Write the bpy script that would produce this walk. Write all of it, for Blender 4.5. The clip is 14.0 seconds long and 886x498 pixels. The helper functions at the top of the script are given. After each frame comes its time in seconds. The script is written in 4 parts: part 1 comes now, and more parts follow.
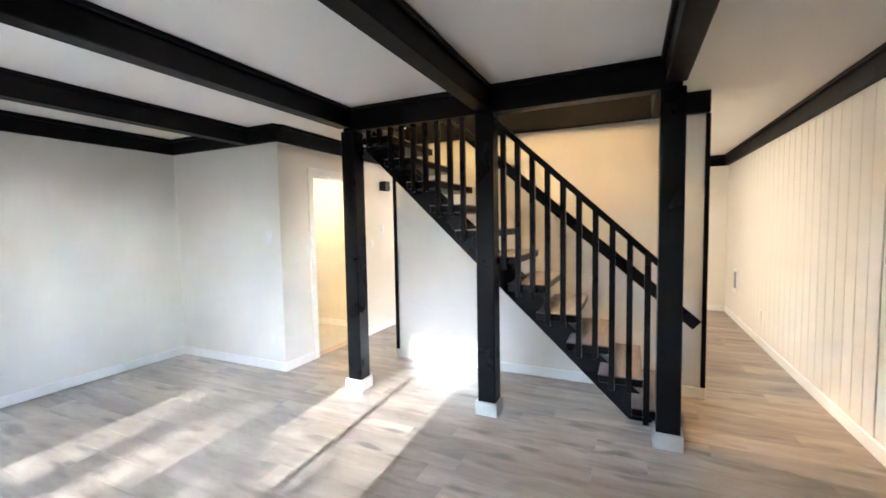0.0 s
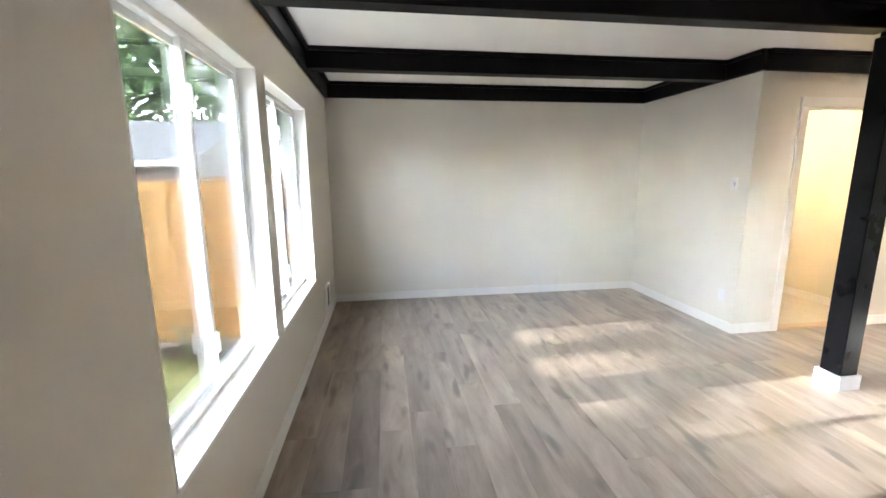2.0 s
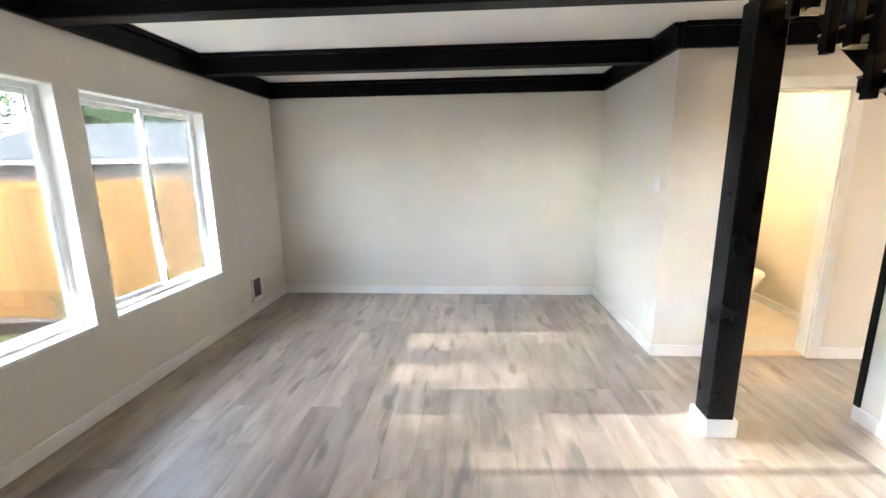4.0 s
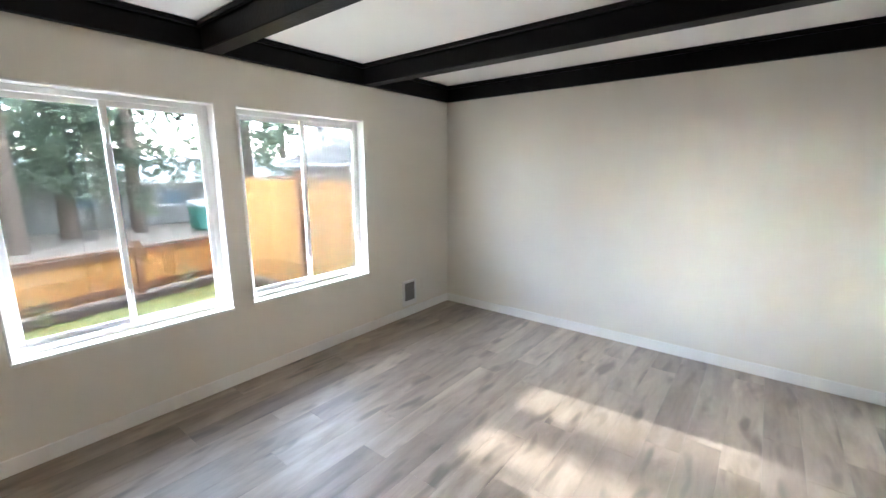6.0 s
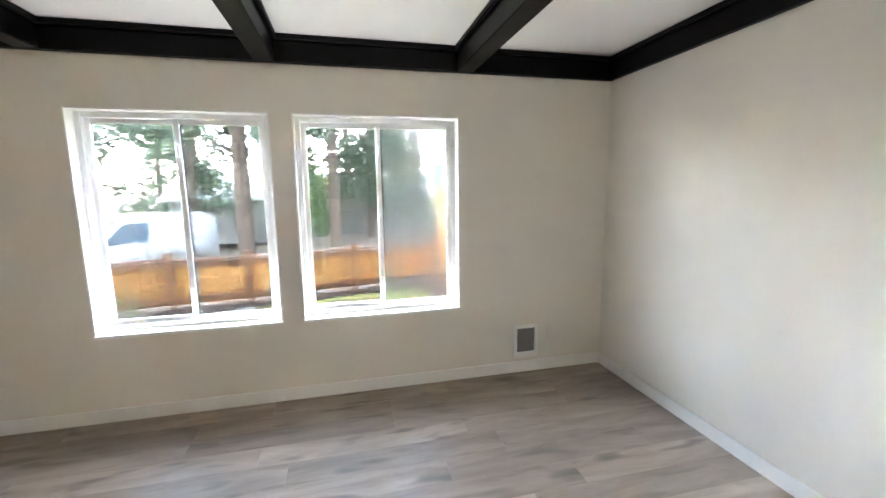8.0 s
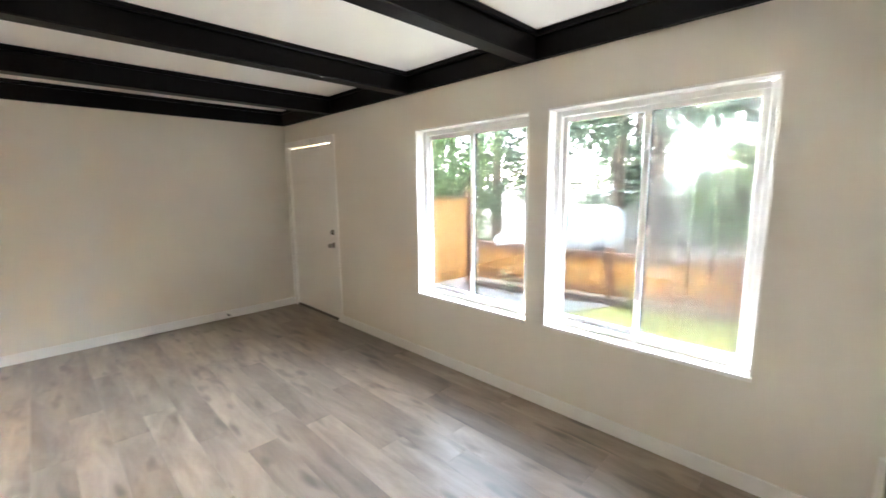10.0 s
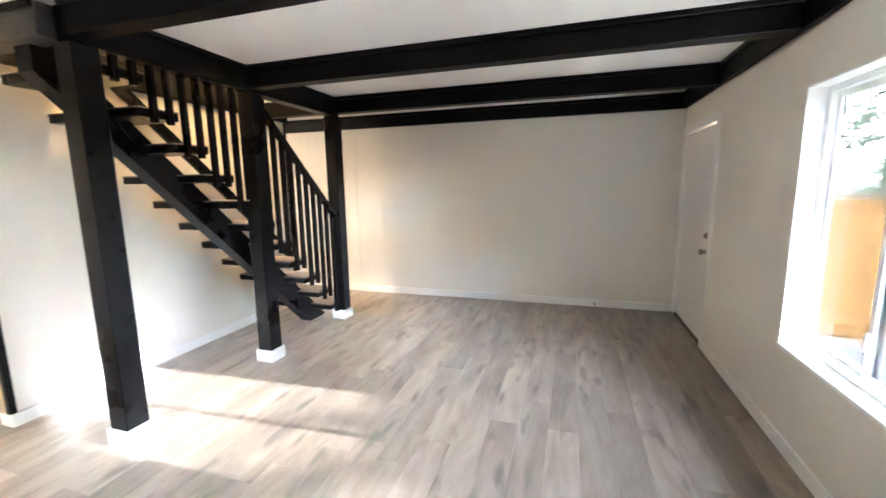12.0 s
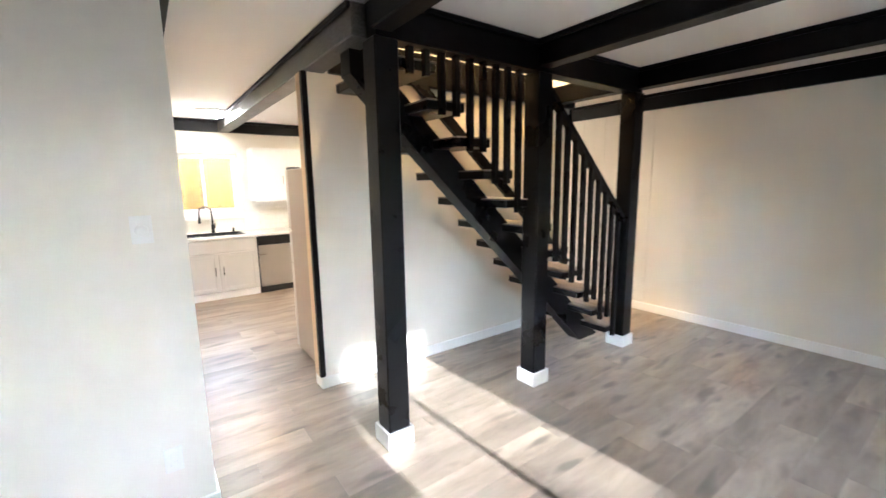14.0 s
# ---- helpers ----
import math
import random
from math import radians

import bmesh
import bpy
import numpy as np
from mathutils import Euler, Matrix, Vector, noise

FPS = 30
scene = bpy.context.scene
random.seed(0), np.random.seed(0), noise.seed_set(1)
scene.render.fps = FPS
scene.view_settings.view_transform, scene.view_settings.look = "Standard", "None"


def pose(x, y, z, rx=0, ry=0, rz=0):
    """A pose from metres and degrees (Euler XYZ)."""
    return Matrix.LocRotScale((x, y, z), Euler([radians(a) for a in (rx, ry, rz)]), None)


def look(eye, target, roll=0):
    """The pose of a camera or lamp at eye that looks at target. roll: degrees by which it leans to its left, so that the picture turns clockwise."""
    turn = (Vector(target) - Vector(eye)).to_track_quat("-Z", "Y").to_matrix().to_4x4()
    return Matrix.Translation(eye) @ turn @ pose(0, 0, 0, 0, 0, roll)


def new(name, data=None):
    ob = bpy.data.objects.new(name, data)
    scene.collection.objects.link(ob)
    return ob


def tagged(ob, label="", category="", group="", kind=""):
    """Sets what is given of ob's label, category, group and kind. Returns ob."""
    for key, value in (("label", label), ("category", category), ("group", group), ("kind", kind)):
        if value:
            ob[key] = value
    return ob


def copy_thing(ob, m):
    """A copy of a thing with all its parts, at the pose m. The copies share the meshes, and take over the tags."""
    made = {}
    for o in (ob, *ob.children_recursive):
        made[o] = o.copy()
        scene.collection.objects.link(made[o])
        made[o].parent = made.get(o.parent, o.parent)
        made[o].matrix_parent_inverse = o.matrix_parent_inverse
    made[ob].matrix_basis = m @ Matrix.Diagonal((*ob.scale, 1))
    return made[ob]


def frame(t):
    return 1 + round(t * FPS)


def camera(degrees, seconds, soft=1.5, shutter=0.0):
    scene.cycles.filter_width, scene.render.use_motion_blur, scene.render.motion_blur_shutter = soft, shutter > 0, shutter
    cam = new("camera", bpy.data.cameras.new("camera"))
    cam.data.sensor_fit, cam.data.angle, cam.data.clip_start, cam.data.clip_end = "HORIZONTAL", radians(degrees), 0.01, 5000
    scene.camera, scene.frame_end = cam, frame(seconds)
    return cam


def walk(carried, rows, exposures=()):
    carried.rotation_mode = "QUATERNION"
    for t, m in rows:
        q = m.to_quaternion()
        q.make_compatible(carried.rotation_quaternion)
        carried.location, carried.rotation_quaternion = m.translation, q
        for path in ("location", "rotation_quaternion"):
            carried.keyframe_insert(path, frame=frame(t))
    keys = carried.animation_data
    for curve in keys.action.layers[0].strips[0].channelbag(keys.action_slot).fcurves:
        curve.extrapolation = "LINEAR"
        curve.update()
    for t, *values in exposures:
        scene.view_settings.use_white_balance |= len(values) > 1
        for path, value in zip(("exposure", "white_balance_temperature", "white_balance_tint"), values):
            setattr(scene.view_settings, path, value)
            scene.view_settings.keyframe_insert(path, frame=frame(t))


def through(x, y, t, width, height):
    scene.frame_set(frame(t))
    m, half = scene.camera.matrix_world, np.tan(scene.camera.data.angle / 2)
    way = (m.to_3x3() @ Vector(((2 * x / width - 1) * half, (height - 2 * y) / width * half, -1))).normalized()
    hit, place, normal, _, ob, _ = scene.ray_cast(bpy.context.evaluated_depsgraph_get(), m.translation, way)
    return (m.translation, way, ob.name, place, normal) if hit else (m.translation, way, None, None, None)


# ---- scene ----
cam = camera(94.8, 14.0, soft=1.5, shutter=0.3)
# time, exposure, white balance
SEEN = [(0.0, 9.14, 5300), (1.0, 9.04, 5530), (2.2, 9.04, 5840), (6.0, 9.17, 5670), (7.0, 9.17, 5670), (9.5, 9.51, 6040), (10.5, 9.46, 6020), (12.0, 9.59, 5570), (13.0, 9.33, 5490), (14.0, 9.15, 5520)]
PATH = [
    (0, (4.774, 0.753, 1.474), (3.939, 2.567, 1.351), -1.0),
    (0.5, (4.795, 0.733, 1.488), (3.677, 2.384, 1.322), -1.0),
    (1, (4.816, 0.565, 1.47), (3.16, 1.668, 1.271), -0.1),
    (1.5, (4.778, 0.475, 1.473), (2.879, 1.036, 1.196), -0.1),
    (2, (4.792, 0.617, 1.471), (2.843, 0.892, 1.115), -0.4),
    (2.5, (4.823, 0.978, 1.468), (2.876, 1.187, 1.061), -0.5),
    (5, (4.62, 2.821, 1.548), (2.757, 2.19, 1.186), -0.5),
    (5.5, (4.22, 2.862, 1.531), (2.494, 1.92, 1.165), -0.3),
    (6, (3.811, 2.945, 1.568), (2.27, 1.728, 1.188), -0.1),
    (6.5, (3.333, 3.048, 1.586), (2.015, 1.592, 1.208), 0.1),
    (7, (2.935, 3.02, 1.551), (1.834, 1.389, 1.193), -0.1),
    (9.5, (1.074, 2.605, 1.501), (2.031, 0.87, 1.233), -0.5),
    (10, (0.977, 2.371, 1.527), (2.375, 0.973, 1.227), -0.7),
    (10.5, (0.86, 2.092, 1.552), (2.61, 1.178, 1.238), -1.2),
    (11, (0.74, 1.767, 1.563), (2.678, 1.393, 1.24), -1.5),
    (11.5, (0.823, 1.478, 1.529), (2.793, 1.619, 1.215), -1.1),
    (12, (0.924, 1.181, 1.52), (2.81, 1.774, 1.211), -0.9),
    (12.5, (0.993, 1.029, 1.535), (2.737, 1.958, 1.224), -0.8),
    (13, (1.079, 1.047, 1.488), (2.656, 2.242, 1.195), -0.8),
    (13.5, (1.246, 1.337, 1.518), (2.633, 2.744, 1.211), -0.7),
    (14, (1.465, 1.698, 1.547), (2.626, 3.295, 1.225), -0.9),
]
walk(cam, [(t, look(eye, target, roll)) for t, eye, target, roll in PATH],
     exposures=[(t, e, kelvin, 10.0) for t, e, kelvin in SEEN])

# ---- sky and sun ----
SUN_RISE = radians(19.6)
SUN_WAY = Vector((-0.052, 1.0, -math.tan(SUN_RISE)))          # the way sunlight travels
world = bpy.data.worlds.new("sky_world")
scene.world = world
world.use_nodes = True
wt = world.node_tree
sky = wt.nodes.new("ShaderNodeTexSky")
sky.sky_type, sky.sun_disc = "NISHITA", False
sky.sun_elevation, sky.sun_rotation = SUN_RISE, radians(180 - 3.0)
sky.air_density, sky.dust_density = 1.0, 0.12
haze = wt.nodes.new("ShaderNodeHueSaturation")               # a milky, hazy sky
haze.inputs["Saturation"].default_value = 0.45
wt.links.new(sky.outputs[0], haze.inputs["Color"])
wt.links.new(haze.outputs[0], wt.nodes["Background"].inputs[0])
wt.nodes["Background"].inputs[1].default_value = 0.15
sun_data = bpy.data.lights.new("sun", "SUN")
sun_data.energy, sun_data.angle, sun_data.color = 0.043, radians(0.7), (1.0, 0.965, 0.915)
sun = new("sun", sun_data)
sun.matrix_world = look((0, 0, 30), Vector((0, 0, 30)) + SUN_WAY)

# a slim lamp low in each of the two window openings stands in for the light thrown up by the sunny ground
for wx in (1.815, 3.098):
    lamp = bpy.data.lights.new("window_skylight", "AREA")
    lamp.shape, lamp.size, lamp.size_y = "RECTANGLE", 1.08, 0.02
    lamp.energy, lamp.color = 0.017, (1.0, 0.95, 0.87)
    new("window_skylight", lamp).matrix_world = look((wx, -0.07, 0.604), (wx, 0.93, 1.75))


# ---- materials ----
def node(nt, kind, **values):
    n = nt.nodes.new(kind)
    for k, v in values.items():
        n.inputs[k].default_value = v
    return n


def surface(name, base, rough=0.6, dark=0.85, light=1.08, coarse=1.5, fine=60.0, bump=0.15, metal=0.0, stretch=(1, 1, 1), coat=0.0, spec=0.5, warp=0.0):
    """A painted or natural surface: base colour varied by a coarse and a fine noise, with fine relief."""
    m = bpy.data.materials.new(name)
    m.use_nodes = True
    nt = m.node_tree
    b = nt.nodes["Principled BSDF"]
    geo = nt.nodes.new("ShaderNodeNewGeometry")
    sc = node(nt, "ShaderNodeVectorMath")
    sc.operation = "MULTIPLY"
    sc.inputs[1].default_value = stretch
    nt.links.new(geo.outputs["Position"], sc.inputs[0])
    n1 = node(nt, "ShaderNodeTexNoise", Scale=coarse, Detail=4.0, Roughness=0.6, Distortion=warp)
    n2 = node(nt, "ShaderNodeTexNoise", Scale=fine, Detail=3.0, Roughness=0.6)
    for n in (n1, n2):
        nt.links.new(sc.outputs[0], n.inputs["Vector"])
    mixn = node(nt, "ShaderNodeMath")
    mixn.operation = "ADD"
    nt.links.new(n1.outputs["Fac"], mixn.inputs[0])
    nt.links.new(n2.outputs["Fac"], mixn.inputs[1])
    ramp = node(nt, "ShaderNodeMapRange", **{"From Min": 0.6, "From Max": 1.4, "To Min": dark, "To Max": light})
    nt.links.new(mixn.outputs[0], ramp.inputs[0])
    col = node(nt, "ShaderNodeVectorMath")
    col.operation = "SCALE"
    col.inputs[0].default_value = base
    nt.links.new(ramp.outputs[0], col.inputs["Scale"])
    nt.links.new(col.outputs[0], b.inputs["Base Color"])
    rr = node(nt, "ShaderNodeMapRange", **{"From Min": 0.3, "From Max": 0.7, "To Min": max(rough - 0.06, 0.03), "To Max": min(rough + 0.06, 1)})
    nt.links.new(n1.outputs["Fac"], rr.inputs[0])
    nt.links.new(rr.outputs[0], b.inputs["Roughness"])
    b.inputs["Metallic"].default_value = metal
    b.inputs["Coat Weight"].default_value = coat
    b.inputs["Specular IOR Level"].default_value = spec
    if bump:
        bp = node(nt, "ShaderNodeBump", Strength=bump, Distance=0.004)
        nt.links.new(n2.outputs["Fac"], bp.inputs["Height"])
        nt.links.new(bp.outputs[0], b.inputs["Normal"])
    return m


def wood(name, pale, deep, along, rough=0.4, pieces=True, long=1.3, cross=16.0, knots=0.5, bump=0.12, spec=0.5, spots=(0.63, 0.76), span=(0.34, 0.62), tones=(0.80, 1.16), coat=0.0):
    """Boards whose grain runs along one axis; every board differs by its own random number."""
    m = bpy.data.materials.new(name)
    m.use_nodes = True
    nt = m.node_tree
    b = nt.nodes["Principled BSDF"]
    geo = nt.nodes.new("ShaderNodeNewGeometry")
    info = nt.nodes.new("ShaderNodeObjectInfo")
    push = node(nt, "ShaderNodeMath")
    push.operation, push.inputs[1].default_value = "MULTIPLY", 47.0
    nt.links.new(info.outputs["Random"], push.inputs[0])
    add = nt.nodes.new("ShaderNodeVectorMath")
    add.operation = "ADD"
    nt.links.new(geo.outputs["Position"], add.inputs[0])
    nt.links.new(push.outputs[0], add.inputs[1])
    sc = nt.nodes.new("ShaderNodeVectorMath")
    sc.operation = "MULTIPLY"
    sc.inputs[1].default_value = tuple(long if i == along else cross for i in range(3))
    nt.links.new(add.outputs[0], sc.inputs[0])
    grain = node(nt, "ShaderNodeTexNoise", Scale=1.0, Detail=6.0, Roughness=0.62, Distortion=0.4)
    nt.links.new(sc.outputs[0], grain.inputs["Vector"])
    sc2 = nt.nodes.new("ShaderNodeVectorMath")
    sc2.operation = "MULTIPLY"
    sc2.inputs[1].default_value = tuple(3.2 if i == along else 11.0 for i in range(3))
    nt.links.new(add.outputs[0], sc2.inputs[0])
    knot = node(nt, "ShaderNodeTexNoise", Scale=1.0, Detail=1.0, Roughness=0.4)
    nt.links.new(sc2.outputs[0], knot.inputs["Vector"])
    kr = node(nt, "ShaderNodeMapRange", **{"From Min": spots[0], "From Max": spots[1], "To Min": 0.0, "To Max": knots})
    nt.links.new(knot.outputs["Fac"], kr.inputs[0])
    ramp = nt.nodes.new("ShaderNodeValToRGB")
    ramp.color_ramp.elements[0].position, ramp.color_ramp.elements[0].color = span[0], (*deep, 1)
    ramp.color_ramp.elements[1].position, ramp.color_ramp.elements[1].color = span[1], (*pale, 1)
    nt.links.new(grain.outputs["Fac"], ramp.inputs[0])
    tone = node(nt, "ShaderNodeMapRange", **{"To Min": tones[0] if pieces else 1.0, "To Max": tones[1] if pieces else 1.0})
    nt.links.new(info.outputs["Random"], tone.inputs[0])
    mul = nt.nodes.new("ShaderNodeVectorMath")
    mul.operation = "SCALE"
    nt.links.new(ramp.outputs[0], mul.inputs[0])
    nt.links.new(tone.outputs[0], mul.inputs["Scale"])
    kmix = nt.nodes.new("ShaderNodeMix")
    kmix.data_type = "RGBA"
    kmix.inputs["B"].default_value = (*[c * 0.45 for c in deep], 1)
    nt.links.new(kr.outputs[0], kmix.inputs["Factor"])
    nt.links.new(mul.outputs[0], kmix.inputs["A"])
    nt.links.new(kmix.outputs["Result"], b.inputs["Base Color"])
    rr = node(nt, "ShaderNodeMapRange", **{"From Min": 0.3, "From Max": 0.7, "To Min": rough + 0.06, "To Max": rough - 0.05})
    nt.links.new(grain.outputs["Fac"], rr.inputs[0])
    nt.links.new(rr.outputs[0], b.inputs["Roughness"])
    b.inputs["Specular IOR Level"].default_value = spec
    b.inputs["Coat Weight"].default_value = coat
    b.inputs["Coat Roughness"].default_value = rough - 0.04
    bp = node(nt, "ShaderNodeBump", Strength=bump, Distance=0.003)
    nt.links.new(grain.outputs["Fac"], bp.inputs["Height"])
    nt.links.new(bp.outputs[0], b.inputs["Normal"])
    return m


def glowing(name, colour, strength):
    m = bpy.data.materials.new(name)
    m.use_nodes = True
    b = m.node_tree.nodes["Principled BSDF"]
    b.inputs["Base Color"].default_value = (0.9, 0.9, 0.88, 1)
    b.inputs["Emission Color"].default_value = (*colour, 1)
    b.inputs["Emission Strength"].default_value = strength
    return m


def pane_glass(name, tint):
    """Clear window glass, mirror gloss by Fresnel; its dark tint dims the overbright outdoors."""
    m = bpy.data.materials.new(name)
    m.use_nodes = True
    nt = m.node_tree
    out = nt.nodes["Material Output"]
    nt.nodes.remove(nt.nodes["Principled BSDF"])
    clear = nt.nodes.new("ShaderNodeBsdfTransparent")
    clear.inputs[0].default_value = (*tint, 1)
    gloss = node(nt, "ShaderNodeBsdfGlossy", Roughness=0.02)
    face = node(nt, "ShaderNodeLayerWeight", Blend=0.5)
    steep = nt.nodes.new("ShaderNodeMath")
    steep.operation, steep.inputs[1].default_value = "POWER", 5.0
    nt.links.new(face.outputs["Facing"], steep.inputs[0])
    fres = node(nt, "ShaderNodeMapRange", **{"To Min": 0.02, "To Max": 0.9})
    nt.links.new(steep.outputs[0], fres.inputs[0])
    mx = nt.nodes.new("ShaderNodeMixShader")
    nt.links.new(fres.outputs[0], mx.inputs[0])
    nt.links.new(clear.outputs[0], mx.inputs[1])
    nt.links.new(gloss.outputs[0], mx.inputs[2])
    nt.links.new(mx.outputs[0], out.inputs[0])
    return m


def screen_cloth(name):
    """Fine insect mesh: mostly open, its pale threads catching the light."""
    m = bpy.data.materials.new(name)
    m.use_nodes = True
    nt = m.node_tree
    nt.nodes.remove(nt.nodes["Principled BSDF"])
    clear = nt.nodes.new("ShaderNodeBsdfTransparent")
    thread = node(nt, "ShaderNodeBsdfTranslucent", Color=(0.7, 0.7, 0.68, 1))
    fibre = node(nt, "ShaderNodeBsdfDiffuse", Color=(0.35, 0.35, 0.34, 1))
    cloth = node(nt, "ShaderNodeMixShader", Fac=0.4)
    nt.links.new(thread.outputs[0], cloth.inputs[1])
    nt.links.new(fibre.outputs[0], cloth.inputs[2])
    mx = node(nt, "ShaderNodeMixShader", Fac=0.06)
    nt.links.new(clear.outputs[0], mx.inputs[1])
    nt.links.new(cloth.outputs[0], mx.inputs[2])
    nt.links.new(mx.outputs[0], nt.nodes["Material Output"].inputs[0])
    return m


M_SCREEN = screen_cloth("insect_mesh")
M_WALL = surface("wall_paint", (0.79, 0.752, 0.675), 0.62, 0.97, 1.02, 0.9, 220, 0.10)
M_CEIL = surface("ceiling_paint", (0.90, 0.89, 0.86), 0.8, 0.97, 1.02, 1.2, 140, 0.3)
M_TRIM = surface("white_trim_paint", (0.86, 0.85, 0.825), 0.38, 0.97, 1.03, 2.0, 120, 0.04)
M_DOOR = surface("white_door_paint", (0.88, 0.865, 0.83), 0.36, 0.97, 1.03, 1.0, 90, 0.05)
M_BLACK = surface("black_beam_paint", (0.003, 0.0026, 0.0026), 0.42, 0.65, 1.5, 2.2, 45, 0.25, spec=0.11)
M_BLACKST = surface("black_stair_paint", (0.0026, 0.0023, 0.0024), 0.30, 0.7, 1.45, 3.0, 50, 0.2, spec=0.15)
M_TREAD = wood("tread_vinyl", (0.20, 0.165, 0.14), (0.10, 0.082, 0.07), 1, 0.38, True, 1.6, 16, 0.4)
M_PLANK = wood("floor_vinyl", (0.335, 0.262, 0.196), (0.150, 0.112, 0.080), 0, 0.37, True, 1.6, 7.5, 0.8, 0.04, 0.6, (0.60, 0.75), (0.29, 0.68), (0.74, 1.18), 0.45)
M_SUBFLOOR = surface("joint_dark", (0.10, 0.085, 0.07), 0.8)
M_RAWWOOD = surface("pale_raw_wood", (0.62, 0.48, 0.33), 0.6, 0.85, 1.1, 3, 30, 0.1, stretch=(8, 8, 0.8))
M_VINYL = surface("white_window_vinyl", (0.88, 0.885, 0.885), 0.32, 0.98, 1.02, 2, 80, 0.02)
# pane tints stand in for a lower exposure of the view outside
M_GLASS = pane_glass("window_glass", (0.17, 0.168, 0.163))
M_GLASSBACK = pane_glass("back_window_glass", (0.36, 0.36, 0.35))
# weathered paint; its greyer base also holds the sheen of the kitchen lamp
M_OLDBEAM = surface("weathered_black_lamp_sheen", (0.055, 0.05, 0.047), 0.38, 0.25, 1.8, 5.0, 40, 0.5, stretch=(2.0, 0.6, 2.0))
M_STEEL = surface("brushed_steel", (0.56, 0.55, 0.54), 0.32, 0.92, 1.06, 1.0, 90, 0.04, 1.0, (1, 1, 12))
M_FRIDGE = surface("fridge_side_paint", (0.30, 0.24, 0.195), 0.36, 0.95, 1.05, 1, 120, 0.06, 0.1)
M_DARKMETAL = surface("black_metal", (0.02, 0.02, 0.022), 0.35, 0.9, 1.1, 4, 60, 0.04, 0.6)
M_NICKEL = surface("satin_nickel", (0.24, 0.22, 0.20), 0.28, 0.95, 1.05, 5, 80, 0.03, 1.0)
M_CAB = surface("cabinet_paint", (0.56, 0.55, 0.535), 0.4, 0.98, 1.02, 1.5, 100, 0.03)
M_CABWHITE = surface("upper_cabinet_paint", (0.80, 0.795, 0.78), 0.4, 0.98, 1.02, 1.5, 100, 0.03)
M_QUARTZ = surface("white_worktop", (0.80, 0.79, 0.77), 0.2, 0.94, 1.03, 6, 40, 0.0)
M_TILE = surface("glazed_tile", (0.78, 0.77, 0.74), 0.15, 0.95, 1.04, 3, 20, 0.04)
M_GROUT = surface("grout", (0.66, 0.65, 0.62), 0.9)
M_PLATE = surface("white_plastic", (0.86, 0.85, 0.83), 0.35, 0.98, 1.02, 3, 60, 0.02)
M_GRILLE = surface("grey_grille", (0.20, 0.19, 0.18), 0.5, 0.85, 1.1, 5, 60, 0.05)
M_CERAMIC = surface("ceramic", (0.82, 0.81, 0.78), 0.12, 0.98, 1.01, 2, 30, 0.0)
M_BATHFLOOR = surface("bath_floor_vinyl", (0.62, 0.58, 0.50), 0.4, 0.82, 1.08, 3, 30, 0.08, warp=1.0)
M_CEDAR = wood("cedar_boards", (0.70, 0.37, 0.12), (0.54, 0.265, 0.08), 2, 0.6, True, 1.2, 22, 0.5, 0.2)
M_CEDARDK = wood("stained_fence_posts", (0.30, 0.155, 0.09), (0.20, 0.10, 0.06), 2, 0.6, True, 1.2, 22, 0.3, 0.2)
M_LAWN = surface("lawn", (0.36, 0.35, 0.12), 0.9, 0.6, 1.35, 1.2, 40, 0.6)
M_BLADE = surface("grass_blades", (0.36, 0.36, 0.12), 0.7, 0.6, 1.4, 2.0, 30, 0.0)
M_GROUND = surface("dry_ground", (0.27, 0.215, 0.16), 0.95, 0.55, 1.3, 0.35, 9, 0.6)
M_MULCH = surface("bark_mulch", (0.09, 0.062, 0.045), 0.9, 0.5, 1.5, 8, 60, 0.8)
M_PATH = surface("concrete", (0.36, 0.35, 0.335), 0.85, 0.8, 1.1, 1.2, 70, 0.3)
M_BARK = surface("bark", (0.11, 0.082, 0.062), 0.9, 0.55, 1.4, 3, 24, 0.9, stretch=(4, 4, 0.7))


def foliage(name, base, through):
    """Leaves: the varied leaf surface, which also lets light through."""
    m = surface(name, base, 0.65, 0.5, 1.6, 0.9, 7, 0.0)
    nt = m.node_tree
    b, out = nt.nodes["Principled BSDF"], nt.nodes["Material Output"]
    tr = nt.nodes.new("ShaderNodeBsdfTranslucent")
    tr.inputs[0].default_value = (*through, 1)
    mx = nt.nodes.new("ShaderNodeMixShader")
    mx.inputs[0].default_value = 0.4
    nt.links.new(b.outputs[0], mx.inputs[1])
    nt.links.new(tr.outputs[0], mx.inputs[2])
    nt.links.new(mx.outputs[0], out.inputs[0])
    return m


M_PALELEAF = foliage("pale_leaves", (0.40, 0.43, 0.28), (0.36, 0.40, 0.24))
M_NEEDLE = foliage("conifer_needles", (0.12, 0.15, 0.105), (0.20, 0.25, 0.16))
M_LEAF = foliage("broad_leaves", (0.16, 0.22, 0.10), (0.28, 0.35, 0.17))
M_SIDING = surface("grey_siding", (0.255, 0.245, 0.23), 0.8, 0.9, 1.08, 0.6, 40, 0.15, spec=0.2)
M_ROOFGREY = surface("asphalt_shingles", (0.21, 0.195, 0.18), 0.95, 0.7, 1.25, 3, 60, 0.5, spec=0.15)
M_ROOFPALE = surface("pale_metal_roof", (0.62, 0.62, 0.60), 0.5, 0.94, 1.04, 0.5, 30, 0.05)
M_GREENBIN = surface("green_dumpster_paint", (0.03, 0.13, 0.095), 0.5, 0.7, 1.2, 2, 30, 0.1)
